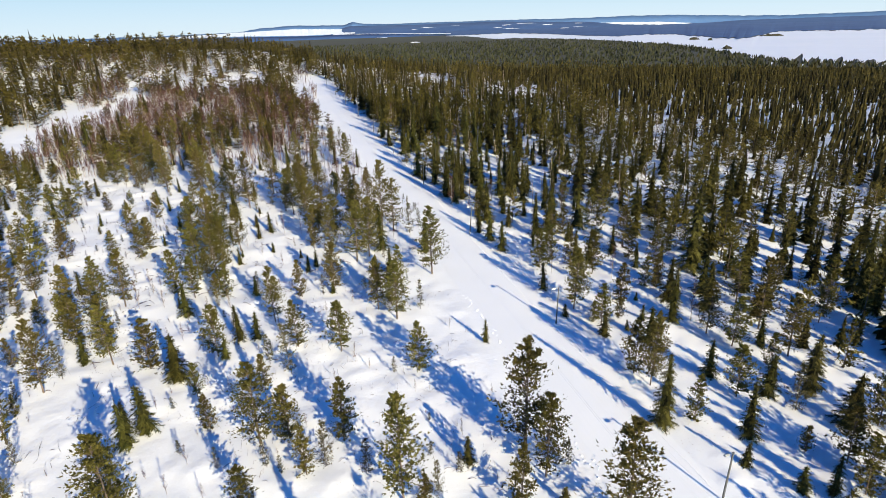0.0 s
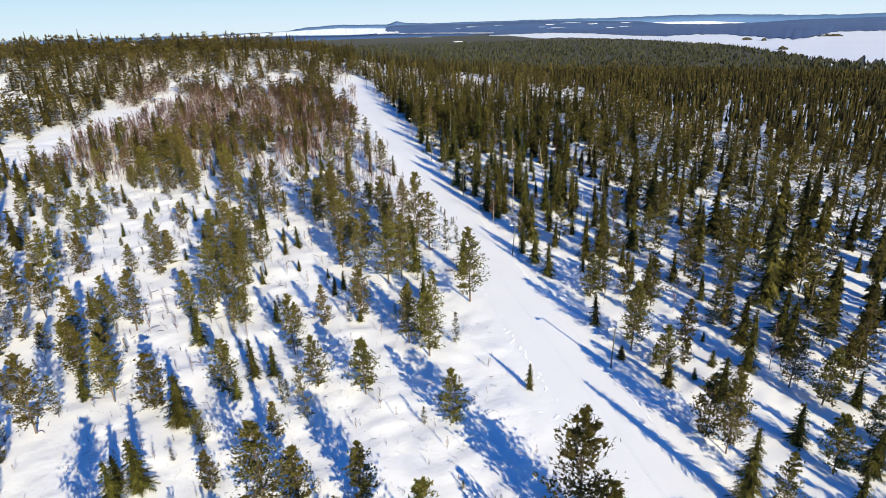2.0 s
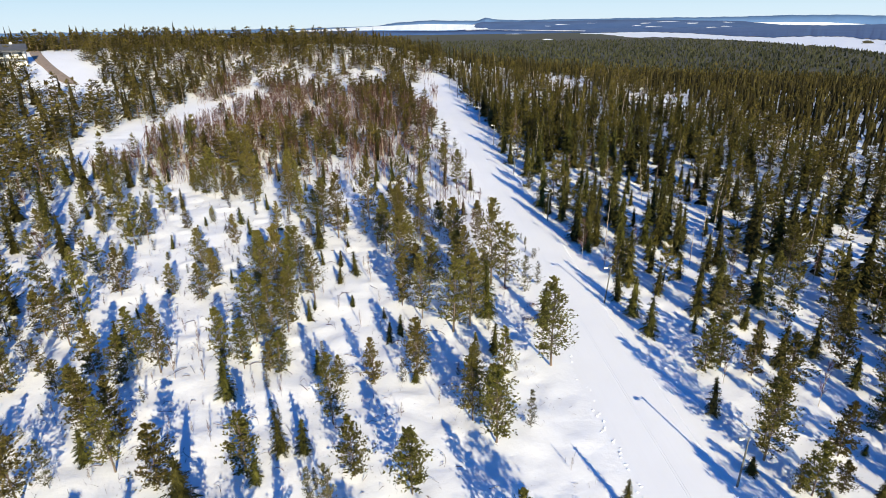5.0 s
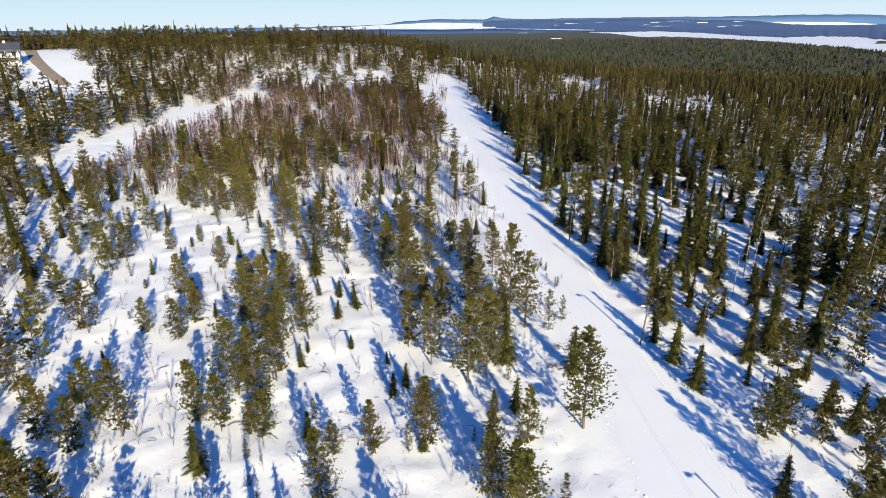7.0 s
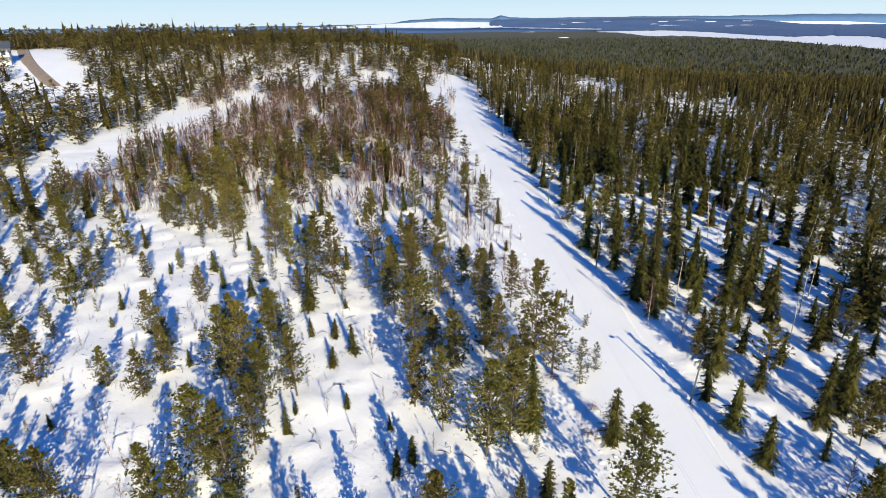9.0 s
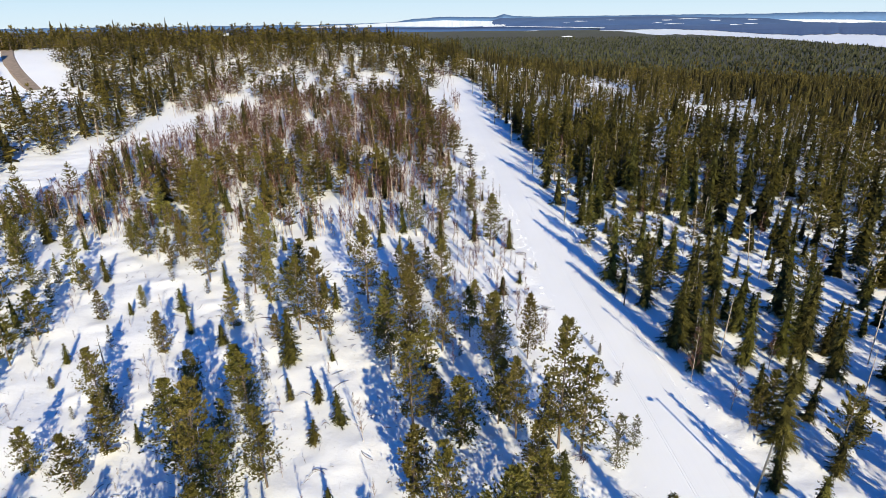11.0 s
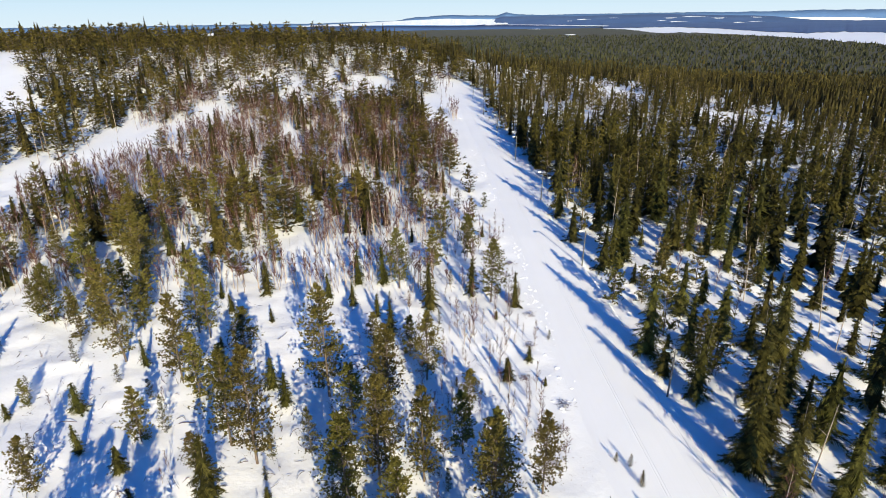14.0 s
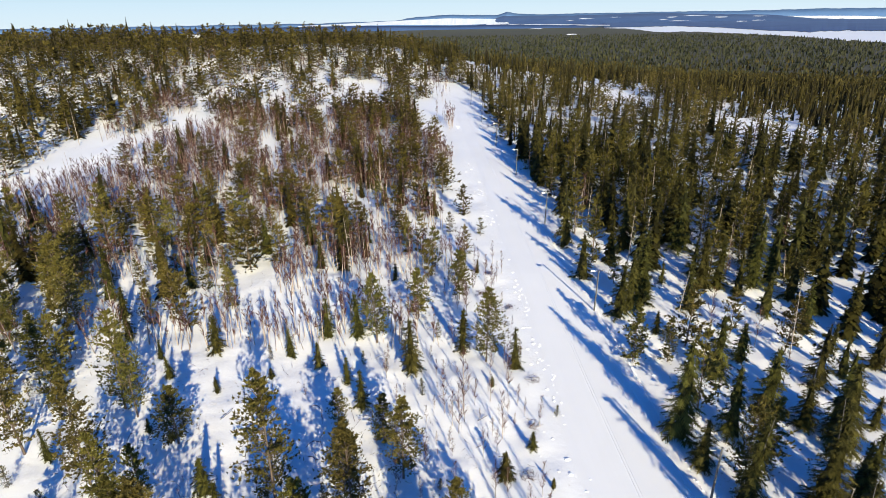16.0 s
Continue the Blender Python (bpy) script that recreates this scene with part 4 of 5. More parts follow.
def merged(name, label, kind, rows, crown_setup, trunk=True, mats=None, broad=1.0):
    """Many trees in one mesh: simple crowns and stems, each tree with its own turn, size and tone."""
    br, per, cnt, ln, wd, *tiers = crown_setup
    H = NOMINAL[kind]
    protos = []
    for k in range(5):
        v, f, tone, _ = crown_mesh(900 + 13 * k, kind, H, br, per, cnt, ln, wd, tiers)
        slot = np.zeros(len(f), np.int32)
        if trunk:
            stem = np.array([(0.10, 0, -0.2), (-0.05, 0.087, -0.2), (-0.05, -0.087, -0.2), (0, 0, H * 0.95)])
            o = len(v)
            v = np.concatenate([v, stem])
            f = np.concatenate([f, np.array([(0, 1, 3), (1, 2, 3), (2, 0, 3)]) + o])
            tone = np.concatenate([tone, np.zeros(4)])
            slot = np.concatenate([slot, np.ones(3, np.int32)])
        protos.append((v, f, tone, slot))
    rng = np.random.default_rng(len(rows))
    V, F, T, S, o = [], [], [], [], 0
    xy = np.array([r[:2] for r in rows])
    gz_ = ground(xy[:, 0], xy[:, 1])
    for (x, y, h), z in zip(rows, gz_):
        v, f, tone, slot = protos[rng.integers(5)]
        a, s = rng.uniform(0, 6.283), h / H
        fat = broad * s * rng.uniform(0.85, 1.2) * (1.0 if s < 1.3 else (1.3 / s) ** 0.5)
        c, n = math.cos(a) * fat, math.sin(a) * fat
        V.append(np.stack([v[:, 0] * c - v[:, 1] * n + x, v[:, 0] * n + v[:, 1] * c + y, v[:, 2] * s + z - 0.1], 1))
        F.append(f + o)
        T.append(np.clip(tone * 0.7 + rng.uniform(-0.2, 0.2), 0, 1))
        S.append(slot)
        o += len(v)
    return tagged(new(name, mesh_from(name, np.concatenate(V), np.concatenate(F), mats or [FOREST_PINE if kind == "hill_pine" else FOREST_SPRUCE, BARK_MAT[kind]], np.concatenate(T), np.concatenate(S))),
                  label, "forest", kind="stuff")


def in_view(x, y):
    return -0.95 < math.atan2(x - 6, y + 25) < 0.95


def hill_gap(x, y):
    return noise.noise(Vector((x * 0.035, y * 0.035, 12))) + 0.5 * noise.noise(Vector((x * 0.1, y * 0.1, 2)))


def ridge_growth(x, y):
    """Taller trees stand along the top of the hill, away from the trail."""
    return 1 + 0.17 * float(smooth(280, 330, y)) * float(smooth(-5, -40, x))


# the wood goes on on this side, where only its long shadows reach into view
for x, y, a, b in scatter(18, -44, 21, 4, 30, 0.03, 3.0):
    (FAR_PINES if a < 0.7 else FAR_FIRS).append((x, y, 4.0 + 4.5 * b))
for x, y, a, b in scatter(19, 37, 78, -14, 26, 0.05, 2.8):
    (FAR_PINES if a < 0.4 else FAR_FIRS).append((x, y, 4.0 + 5.5 * b))
merged("outlying_pines", "olive green pines at the sides of the clearing", "hill_pine", FAR_PINES, (34, 6, 3, 0.28, 0.16, 9, 6, 3, 0.7, 0.9), mats=[EDGE_PINE, PINE_BARK])
merged("outlying_spruces", "dark spruces at the sides of the clearing", "spruce", FAR_FIRS, (50, 4, 3, 0.26, 0.10, 15, 9), mats=[EDGE_SPRUCE, GREY_BARK])
# the dense wood beyond the trail
wall = scatter(21, 36, 130, 150, 335, 0.13, 2.1, lambda x, y: in_view(x, y) and hill_gap(x, y) > (-0.7 if y < 200 else -0.42 if x < 72 else -0.28) and noise.noise(Vector((x * 0.17, y * 0.17, 50))) > -0.38)
wall += scatter(22, 66, 150, 20, 150, 0.10, 2.2, lambda x, y: in_view(x, y) and hill_gap(x, y) > -0.6)
wall += scatter(27, 36, 56, 162, 215, 0.14, 1.8)
near_wall = [(x, y, a, b) for x, y, a, b in wall if y < 215 and x < 100]
wall = [w for w in wall if not (w[1] < 215 and w[0] < 100)]
merged("forest_edge_spruces", "dark spruces crowding the edge of the wood", "spruce", [(x, y, 3.5 + 7.0 * b ** 0.9) for x, y, a, b in near_wall if a < 0.55], (42, 3, 2, 0.32, 0.11, 14, 9), mats=[EDGE_SPRUCE, GREY_BARK])
merged("forest_edge_pines", "tall olive green pines at the edge of the wood", "hill_pine", [(x, y, 4.5 + 5.5 * b) for x, y, a, b in near_wall if a >= 0.55], (24, 4, 3, 0.36, 0.18, 9, 6, 3, 0.7, 0.85), mats=[EDGE_PINE, PINE_BARK])
merged("spruce_forest", "dense dark spruce forest on snow beside the trail", "spire", [(x, y, 3.6 + 6.2 * b ** 0.9) for x, y, a, b in wall if a < 0.45], (14, 2, 1, 0.5, 0.2, 9, 7))
merged("pine_forest", "tall pines among the spruces of the forest", "hill_pine", [(x, y, 4.0 + 5.0 * b) for x, y, a, b in wall if a >= 0.45], (20, 2, 2, 0.5, 0.22, 7, 5, 2), broad=1.2)
# slender pale stems of dead pines and birches between the dark trees
stems = scatter(28, 37, 120, 95, 330, 0.010, 1.0, lambda x, y: in_view(x, y)) + scatter(29, -60, 10, 150, 300, 0.008, 1.0, lambda x, y: in_view(x, y))
r = random.Random(28)
V, F, o = [], [], 0
for x, y, a, b in stems:
    hgt, z = 4.5 + 4.5 * b, ground_at(x, y)
    lean_x, lean_y = r.gauss(0, 0.07), r.gauss(0, 0.07)
    tv_, tf_ = tube([(x, y, z - 0.2), (x + lean_x * hgt * 0.5, y + lean_y * hgt * 0.5, z + hgt * 0.5), (x + lean_x * hgt, y + lean_y * hgt, z + hgt)], (0.06, 0.045, 0.012), 4)
    V += tv_
    F += [tuple(o + i for i in q) for q in tf_]
    o += len(tv_)
    for _ in range(9):
        f, w = r.uniform(0.4, 0.97), r.uniform(0, 6.283)
        base = Vector((x + lean_x * hgt * f, y + lean_y * hgt * f, z + hgt * f))
        ln = hgt * 0.13 * (1.2 - f)
        tip = base + Vector((math.cos(w) * ln, math.sin(w) * ln, ln * r.uniform(-0.1, 0.9)))
        V += [tuple(base + Vector((0, 0, 0.03))), tuple(base - Vector((0, 0, 0.03))), tuple(tip), tuple(tip - Vector((0.01, 0.01, 0.01)))]
        F.append((o, o + 1, o + 2, o + 3))
        o += 4
tagged(new("bare_stems", mesh_from("bare_stems", V, F, [YOUNG_BARK])), "slender pale bare stems among the dark conifers", "bare trees", kind="stuff")
# the hill on the other side, more open
hill = scatter(23, -210, 20, 225, 400, 0.12, 2.1, lambda x, y: in_view(x, y) and noise.noise(Vector((x * 0.15, y * 0.15, 90))) > -0.36 and hill_gap(x, y) > (-0.15 if y < 310 and x > -40 else -0.6))
hill += scatter(24, -190, -56, 120, 235, 0.10, 2.1, lambda x, y: in_view(x, y) and hill_gap(x, y) > -0.4)
hill += scatter(25, 20, 40, 306, 400, 0.10, 2.0)
hill += scatter(26, -68, -40, 20, 130, 0.04, 3.0)
merged("hill_spruces", "spruces spread over the snowy hill", "spire", [(x, y, (4.5 + 6 * b) * ridge_growth(x, y)) for x, y, a, b in hill if a < 0.05], (10, 2, 1, 0.4, 0.16, 9, 6), broad=1.2)
merged("hill_fir_thicket", "broad young spruces spread over the snowy hill", "spruce", [(x, y, 3.5 + 5.5 * b) for x, y, a, b in hill if 0.05 <= a < 0.15], (12, 1, 1, 0.4, 0.16, 8, 7), broad=1.3)
merged("hill_pines", "olive green pines spread over the snowy hill", "hill_pine", [(x, y, (3.2 + 5.0 * b) * ridge_growth(x, y)) for x, y, a, b in hill if a >= 0.15], (24, 1, 3, 0.46, 0.27, 7, 4, 2, 0.62, 1.5), broad=1.6)

# birch thicket on the slope, with a few conifers in it
mixed = scatter(32, -54, 22, 140, 248, 0.105, 2.2, lambda x, y: noise.noise(Vector((x * 0.12, y * 0.12, 33))) > -0.3 and x < 21 - 2 * math.sin(y * 0.2) and (y > 152 or x < -15))
merged("slope_spruces", "small spruces among the birches on the slope", "spruce", [(x, y, (2.0 + 6 * b) * (0.62 if bare_strip(x, y) < 15 else 1)) for x, y, a, b in mixed if a < 0.3], (50, 4, 3, 0.24, 0.09, 15, 9), broad=1.1)
merged("slope_pines", "small pines among the birches on the slope", "hill_pine", [(x, y, (2.6 + 5.4 * b) * (0.65 if bare_strip(x, y) < 15 else 1)) for x, y, a, b in mixed if a >= 0.3], (36, 6, 3, 0.26, 0.15, 9, 6, 3, 0.7, 0.9), broad=1.4)
thicket = scatter(31, -52, 25, 136, 252, 1.0, 0.5, lambda x, y: noise.noise(Vector((x * 0.1, y * 0.1, 71))) > (-0.36 if y > 182 and x > -26 else -0.2 if y > 168 else -0.02) and x < float(np.interp(y, (136, 165, 195, 215, 235, 250), (17, 17.5, 18.5, 21, 23.5, 24.5))) - 2 * math.sin(y * 0.15))
thicket += [t for t in scatter(36, -75, 30, 250, 330, 0.16, 0.8, in_view) if t[3] < 0.8]
protos = [bare_tree(700 + k, 4.0, 18, 0.035, 2.2, 0.34, 4) for k in range(6)]
V, F, T, S, o = [], [], [], [], 0
rng = np.random.default_rng(5)
for x, y, a, b in thicket:
    tv_, tf_, v, f, tone = protos[rng.integers(6)]
    tv3 = np.array([(0.056, 0, -0.2), (-0.028, 0.048, -0.2), (-0.028, -0.048, -0.2), (0, 0, 3.9)])
    tri = [(0, 1, 3), (1, 2, 3), (2, 0, 3)]
    allv = np.concatenate([tv3, np.array(v)])
    s, r = (2.3 + 3.3 * b) / 4.0, rng.uniform(0, 6.283)
    c, n = math.cos(r) * s, math.sin(r) * s
    lean = rng.normal(0, 0.09, 2)
    V.append(np.stack([allv[:, 0] * c - allv[:, 1] * n + allv[:, 2] * lean[0] + x, allv[:, 0] * n + allv[:, 1] * c + allv[:, 2] * lean[1] + y, allv[:, 2] * s + ground_at(x, y)], 1))
    F.append(np.concatenate([np.array(tri), np.array(f) + len(tv3)]) + o)
    S.append(np.concatenate([np.zeros(len(tri), np.int32), np.ones(len(f), np.int32)]))
    T.append(np.concatenate([np.zeros(len(tv3)), np.clip(np.array(tone) * 0.8 + rng.uniform(-0.1, 0.2), 0, 1)]))
    o += len(allv)
tagged(new("birch_thicket", mesh_from("birch_thicket", np.concatenate(V), np.concatenate(F), [YOUNG_BARK, TWIGS], np.concatenate(T), np.concatenate(S))),
       "leafless reddish brown birch thicket on the snowy slope", "thicket", kind="stuff")
# bare saplings on the bank beside the trail, and low shrubs in the clearing
for x, y, a, b in scatter(33, 9, 23.5, 108, 156, 0.26, 0.8):
    tree("birch", x, y, 1.2 + 2.6 * b)
for x, y, a, b in scatter(35, -45, 20, 40, 132, 0.034, 1.2):
    tree("birch", x, y, 0.7 + 1.6 * b)
for x, y, a, b in scatter(34, -34, -6, 64, 110, 0.075, 1.0):
    tree("birch", x, y, 0.8 + 1.2 * b)

# small pines growing at the edge of the trail
for x, y, h in ((26.1, 108.1, 1.3), (26.4, 106.4, 1.4), (25.9, 104.0, 0.9), (26.7, 101.4, 1.7)):
    tree("young", x, y, h)

# woods behind the hill and down the valley
back = scatter(41, -330, 420, 335, 520, 0.042, 2.3, lambda x, y: in_view(x, y) and math.hypot(x, y - 45) < 480 and not (x < 20 and y < 400))
back += scatter(42, 130, 420, 60, 335, 0.09, 2.1, in_view)
merged("valley_forest", "endless dark conifer forest down the valley", "spire", [(x, y, 4.5 + 5 * b) for x, y, a, b in back], (3, 1, 1, 0.8, 0.35, 2, 3), trunk=False, mats=[FOREST_SPRUCE], broad=1.6)

rng = np.random.default_rng(8)
n = 50000
dist = 450 * (2700 / 450) ** rng.uniform(0, 1, n)
ang = rng.uniform(radians(-46), radians(62), n)
cx, cy = 6 + dist * np.sin(ang), 45 + dist * np.cos(ang)
ch = rng.uniform(4, 7.5, n) * (1 + 0.15 * (dist > 1500))
cz = ground(cx, cy)
# no trees on the frozen lake
LAKE_NEAR = ((18.5, 3800), (20.4, 3640), (23.1, 2960), (25.9, 3000), (28.2, 2800), (31.8, 2550), (35, 2280), (39.4, 1980), (43.3, 1620), (45.2, 1470), (48.5, 1290), (56, 1240), (60, 1240))
LAKE_FAR = ((18.5, 3900), (20.4, 3950), (24.4, 4120), (28, 3650), (31.3, 3100), (34, 2900), (37, 3050), (39.2, 3000), (41.4, 2620), (43.6, 2380), (45.6, 2430), (46.2, 2850), (47.2, 3150), (54, 3250), (60, 3250))
deg = np.degrees(ang)
shore = np.interp(deg, [p[0] for p in LAKE_NEAR], [p[1] for p in LAKE_NEAR])
keep = (deg < 18.5) | (dist < shore - 15)
cx, cy, cz, ch = cx[keep], cy[keep], cz[keep], ch[keep]
m = len(cx)
w = ch * rng.uniform(0.28, 0.42, m)
turn = rng.uniform(0, 6.283, m)
corner = [np.stack([cx + w * np.cos(turn + k * 2.094), cy + w * np.sin(turn + k * 2.094), cz - 0.5], 1) for k in range(3)]
tip = np.stack([cx, cy, cz + ch], 1)
V = np.stack([*corner, tip], 1).reshape(-1, 3)
i4 = np.arange(m)[:, None] * 4
F = np.concatenate([i4 + np.array([[0, 1, 3]]), i4 + np.array([[1, 2, 3]]), i4 + np.array([[2, 0, 3]])])
# with distance, more trees take the needles that have haze painted in
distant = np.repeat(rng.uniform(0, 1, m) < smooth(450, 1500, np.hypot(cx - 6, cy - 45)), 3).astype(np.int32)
order = np.arange(3 * m).reshape(3, m).T.ravel()
tagged(new("far_woods", mesh_from("far_woods", V, F[order], [FOREST_SPRUCE, HAZED_NEEDLES], np.repeat(rng.uniform(0.05, 0.5, m), 4), distant)),
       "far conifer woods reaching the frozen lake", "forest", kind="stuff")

# ---- frozen lakes, ridges and fields in the distance ----
HUB = Vector((6, 45, 34.4))


def far_point(bearing, elevation, distance):
    a, e = np.radians(bearing), np.radians(elevation)
    return np.stack([HUB.x + distance * np.sin(a), HUB.y + distance * np.cos(a), HUB.z + distance * np.tan(e)], -1)


def band(name, label, category, mat, near, far, step=0.05, kind="structure", rough=0.0):
    """A sheet over a span of bearings between a near and a far edge; each edge gives bearing, elevation in degrees and distance."""
    b = np.arange(max(near[0][0], far[0][0]), min(near[-1][0], far[-1][0]), step)
    rows = []
    spans = [np.interp(b, [p[0] for p in edge], [p[2] for p in edge]) for edge in (near, far)]
    gap = np.abs(spans[1] - spans[0])
    for edge, d in zip((near, far), spans):
        e = np.interp(b, [p[0] for p in edge], [p[1] for p in edge])
        j = np.array([noise.fractal(Vector((t * 1.7, d[0] * 0.01, 3)), 0.8, 2.2, 5) for t in b]) * rough * 10
        p = far_point(b, e, d + gap * np.clip(j, -0.2, 0.2))
        p[:, 2] = far_point(b, e, d)[:, 2]
        rows.append(p)
    v = np.stack(rows, 0)
    i = np.arange(2 * len(b)).reshape(2, -1)
    return tagged(new(name, mesh_from(name, v, np.stack([i[0, :-1], i[0, 1:], i[1, 1:], i[1, :-1]], -1), [mat])), label, category, kind=kind)


def drop(rows, level):
    """Elevations for points at given distances that lie at one level."""
    return [(b, math.degrees(math.atan2(level - HUB.z, d)), d) for b, d in rows]


def ridge(name, label, mat, top, foot, distance, back, rough):
    """A wooded ridge: slope up to an uneven crest, and down behind it."""
    b = np.arange(top[0][0], top[-1][0], 0.07)
    e = np.interp(b, [p[0] for p in top], [p[1] for p in top])
    j = np.array([noise.fractal(Vector((t * 1.3, distance * 0.003, 7)), 0.9, 2.1, 6) for t in b]) * rough
    f = np.interp(b, [p[0] for p in foot], [p[1] for p in foot])
    v = np.stack([far_point(b, f, distance), far_point(b, f + (e - f) * 0.6, distance + back * 0.5), far_point(b, e + j, distance + back), far_point(b, f, distance + back * 1.3)], 0)
    i = np.arange(4 * len(b)).reshape(4, -1)
    q = np.concatenate([np.stack([i[k, :-1], i[k, 1:], i[k + 1, 1:], i[k + 1, :-1]], -1) for k in range(3)])
    return tagged(new(name, mesh_from(name, v, q, [mat], smooth_faces=True)), label, "ridge", kind="structure")


band("water_lake", "wide frozen lake under white snow", "frozen lake", LAKE_SNOW, drop(LAKE_NEAR, -51.0), drop(LAKE_FAR, -51.0), rough=0.012)
band("water_far_lake", "distant frozen lake under snow", "frozen lake", LAKE_SNOW,
     [(-9, -0.75, 4300), (0, -0.73, 4300), (5.4, -0.84, 4300), (10.1, -0.79, 4300)], [(-9, -0.67, 4500), (-3.9, -0.53, 4600), (-0.3, -0.40, 4620), (4.4, -0.26, 4640), (9, -0.39, 4620), (10.3, -0.55, 4500)], rough=0.012)
band("water_channel", "narrow frozen arm of the lake", "frozen lake", LAKE_SNOW,
     [(8, -0.89, 4150), (13.2, -1.01, 4100), (19, -1.08, 4050)], [(8, -0.80, 4250), (13.2, -0.89, 4200), (19, -1.03, 4100)], rough=0.02)
band("water_distant_lake", "frozen lake behind the wooded ridge", "frozen lake", LAKE_SNOW,
     [(28.8, -0.60, 4760), (33.9, -0.74, 4760), (37.5, -0.80, 4760), (41, -0.80, 4760)], [(28.8, -0.56, 4780), (31, -0.48, 4790), (34.6, -0.52, 4790), (37.6, -0.56, 4790), (41, -0.76, 4790)], rough=0.02)
# far shore and ridges carry their distance haze as painted blue
band("ground_far_shore", "dark wooded land behind the frozen lake, tinted haze blue", "woodland", HAZED_RIDGE_NEAR, drop(LAKE_FAR, -49.5), drop([(b, 4330) for b, d in LAKE_FAR], -30.0), rough=0.01)
ridge("ridge_distant", "distant fells along the horizon, tinted haze blue", HAZED_RIDGE_FAR,
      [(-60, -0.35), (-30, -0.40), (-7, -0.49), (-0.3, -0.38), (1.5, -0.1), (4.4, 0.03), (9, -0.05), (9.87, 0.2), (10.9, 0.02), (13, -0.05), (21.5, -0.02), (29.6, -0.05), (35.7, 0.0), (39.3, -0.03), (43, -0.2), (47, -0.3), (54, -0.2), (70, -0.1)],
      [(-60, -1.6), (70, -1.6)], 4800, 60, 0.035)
ridge("ridge_wooded", "wooded ridge behind the lake, tinted haze blue", HAZED_RIDGE_NEAR,
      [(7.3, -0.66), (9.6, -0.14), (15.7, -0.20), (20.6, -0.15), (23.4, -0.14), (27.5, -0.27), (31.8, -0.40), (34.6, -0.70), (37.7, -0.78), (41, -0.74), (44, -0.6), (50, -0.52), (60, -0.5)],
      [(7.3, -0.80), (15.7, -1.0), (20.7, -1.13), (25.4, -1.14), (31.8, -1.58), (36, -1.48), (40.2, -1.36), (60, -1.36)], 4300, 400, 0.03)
ridge("ridge_left", "low woods before the distant lake, tinted haze blue", HAZED_RIDGE_NEAR,
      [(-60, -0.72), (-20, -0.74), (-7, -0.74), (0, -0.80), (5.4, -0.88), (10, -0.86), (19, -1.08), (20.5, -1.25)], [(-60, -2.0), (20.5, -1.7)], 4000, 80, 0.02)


def sky_ring():
    """Pale hazy sky low over the horizon, all the way round."""
    n, rows = 96, ((-2.5, 4960), (0, 4960), (3, 4960), (7, 4960))
    v = [far_point(np.array(360 * k / n), np.array(e), d) for e, d in rows for k in range(n)]
    f = [(j * n + k, j * n + (k + 1) % n, (j + 1) * n + (k + 1) % n, (j + 1) * n + k) for j in range(len(rows) - 1) for k in range(n)]
    m = bpy.data.materials.new("hazy_sky")
    m.use_nodes = True
    nodes, links = m.node_tree.nodes, m.node_tree.links
    nodes.remove(nodes["Principled BSDF"])
    e = nodes.new("ShaderNodeEmission")
    z = nodes.new("ShaderNodeSeparateXYZ")
    links.new(position(nodes), z.inputs[0])
    up = nodes.new("ShaderNodeMapRange")
    up.inputs["From Min"].default_value, up.inputs["From Max"].default_value = -10, 250
    links.new(z.outputs["Z"], up.inputs["Value"])
    links.new(ramp(nodes, links, up.outputs["Result"], (0.0, (0.74, 0.88, 0.96)), (0.35, (0.69, 0.86, 0.97)), (1.0, (0.58, 0.80, 0.96))).outputs["Color"], e.inputs["Color"])
    e.inputs["Strength"].default_value = 0.70
    links.new(e.outputs[0], nodes["Material Output"].inputs["Surface"])
    tagged(new("backdrop_sky", mesh_from("backdrop_sky", np.array(v), f, [m])), "pale blue hazy sky along the horizon", "sky", kind="structure")


sky_ring()


def field(bearing, elevation, wide, tall, distance):
    """A snow-white field or frozen pond lying in the woods."""
    n = 20
    t = np.arange(n) * 2 * math.pi / n
    r = 0.9 + 0.7 * np.array([noise.noise(Vector((math.cos(a) * 1.5 + bearing, math.sin(a) * 1.5, elevation * 9))) for a in t])
    bm = bmesh.new()
    bm.faces.new([bm.verts.new(p) for p in far_point(bearing + np.cos(t) * wide * r, elevation + (np.sin(t) * r + 0.5 * np.sin(2 * t + bearing * 5)) * tall * 0.6, distance + np.sin(t) * 6)])
    me = bpy.data.meshes.new("snow_field")
    bm.to_mesh(me)
    bm.free()
    me.materials.append(LAKE_SNOW)
    tagged(new("snow_field", me), "open snow-white field among far woods", "field", "far fields")


for row in ((24.1, -0.45, 0.6, 0.045), (26.0, -0.37, 0.9, 0.03), (27.9, -0.50, 0.75, 0.05), (24.7, -0.77, 0.85, 0.03), (23.4, -0.66, 0.4, 0.03), (29.6, -0.86, 0.6, 0.035),
            (30.8, -0.79, 0.6, 0.03), (30.8, -0.47, 0.6, 0.03), (17.0, -0.48, 0.7, 0.03), (15.6, -0.60, 0.3, 0.02), (19.5, -0.40, 0.5, 0.02)):
    field(*row, 4270)


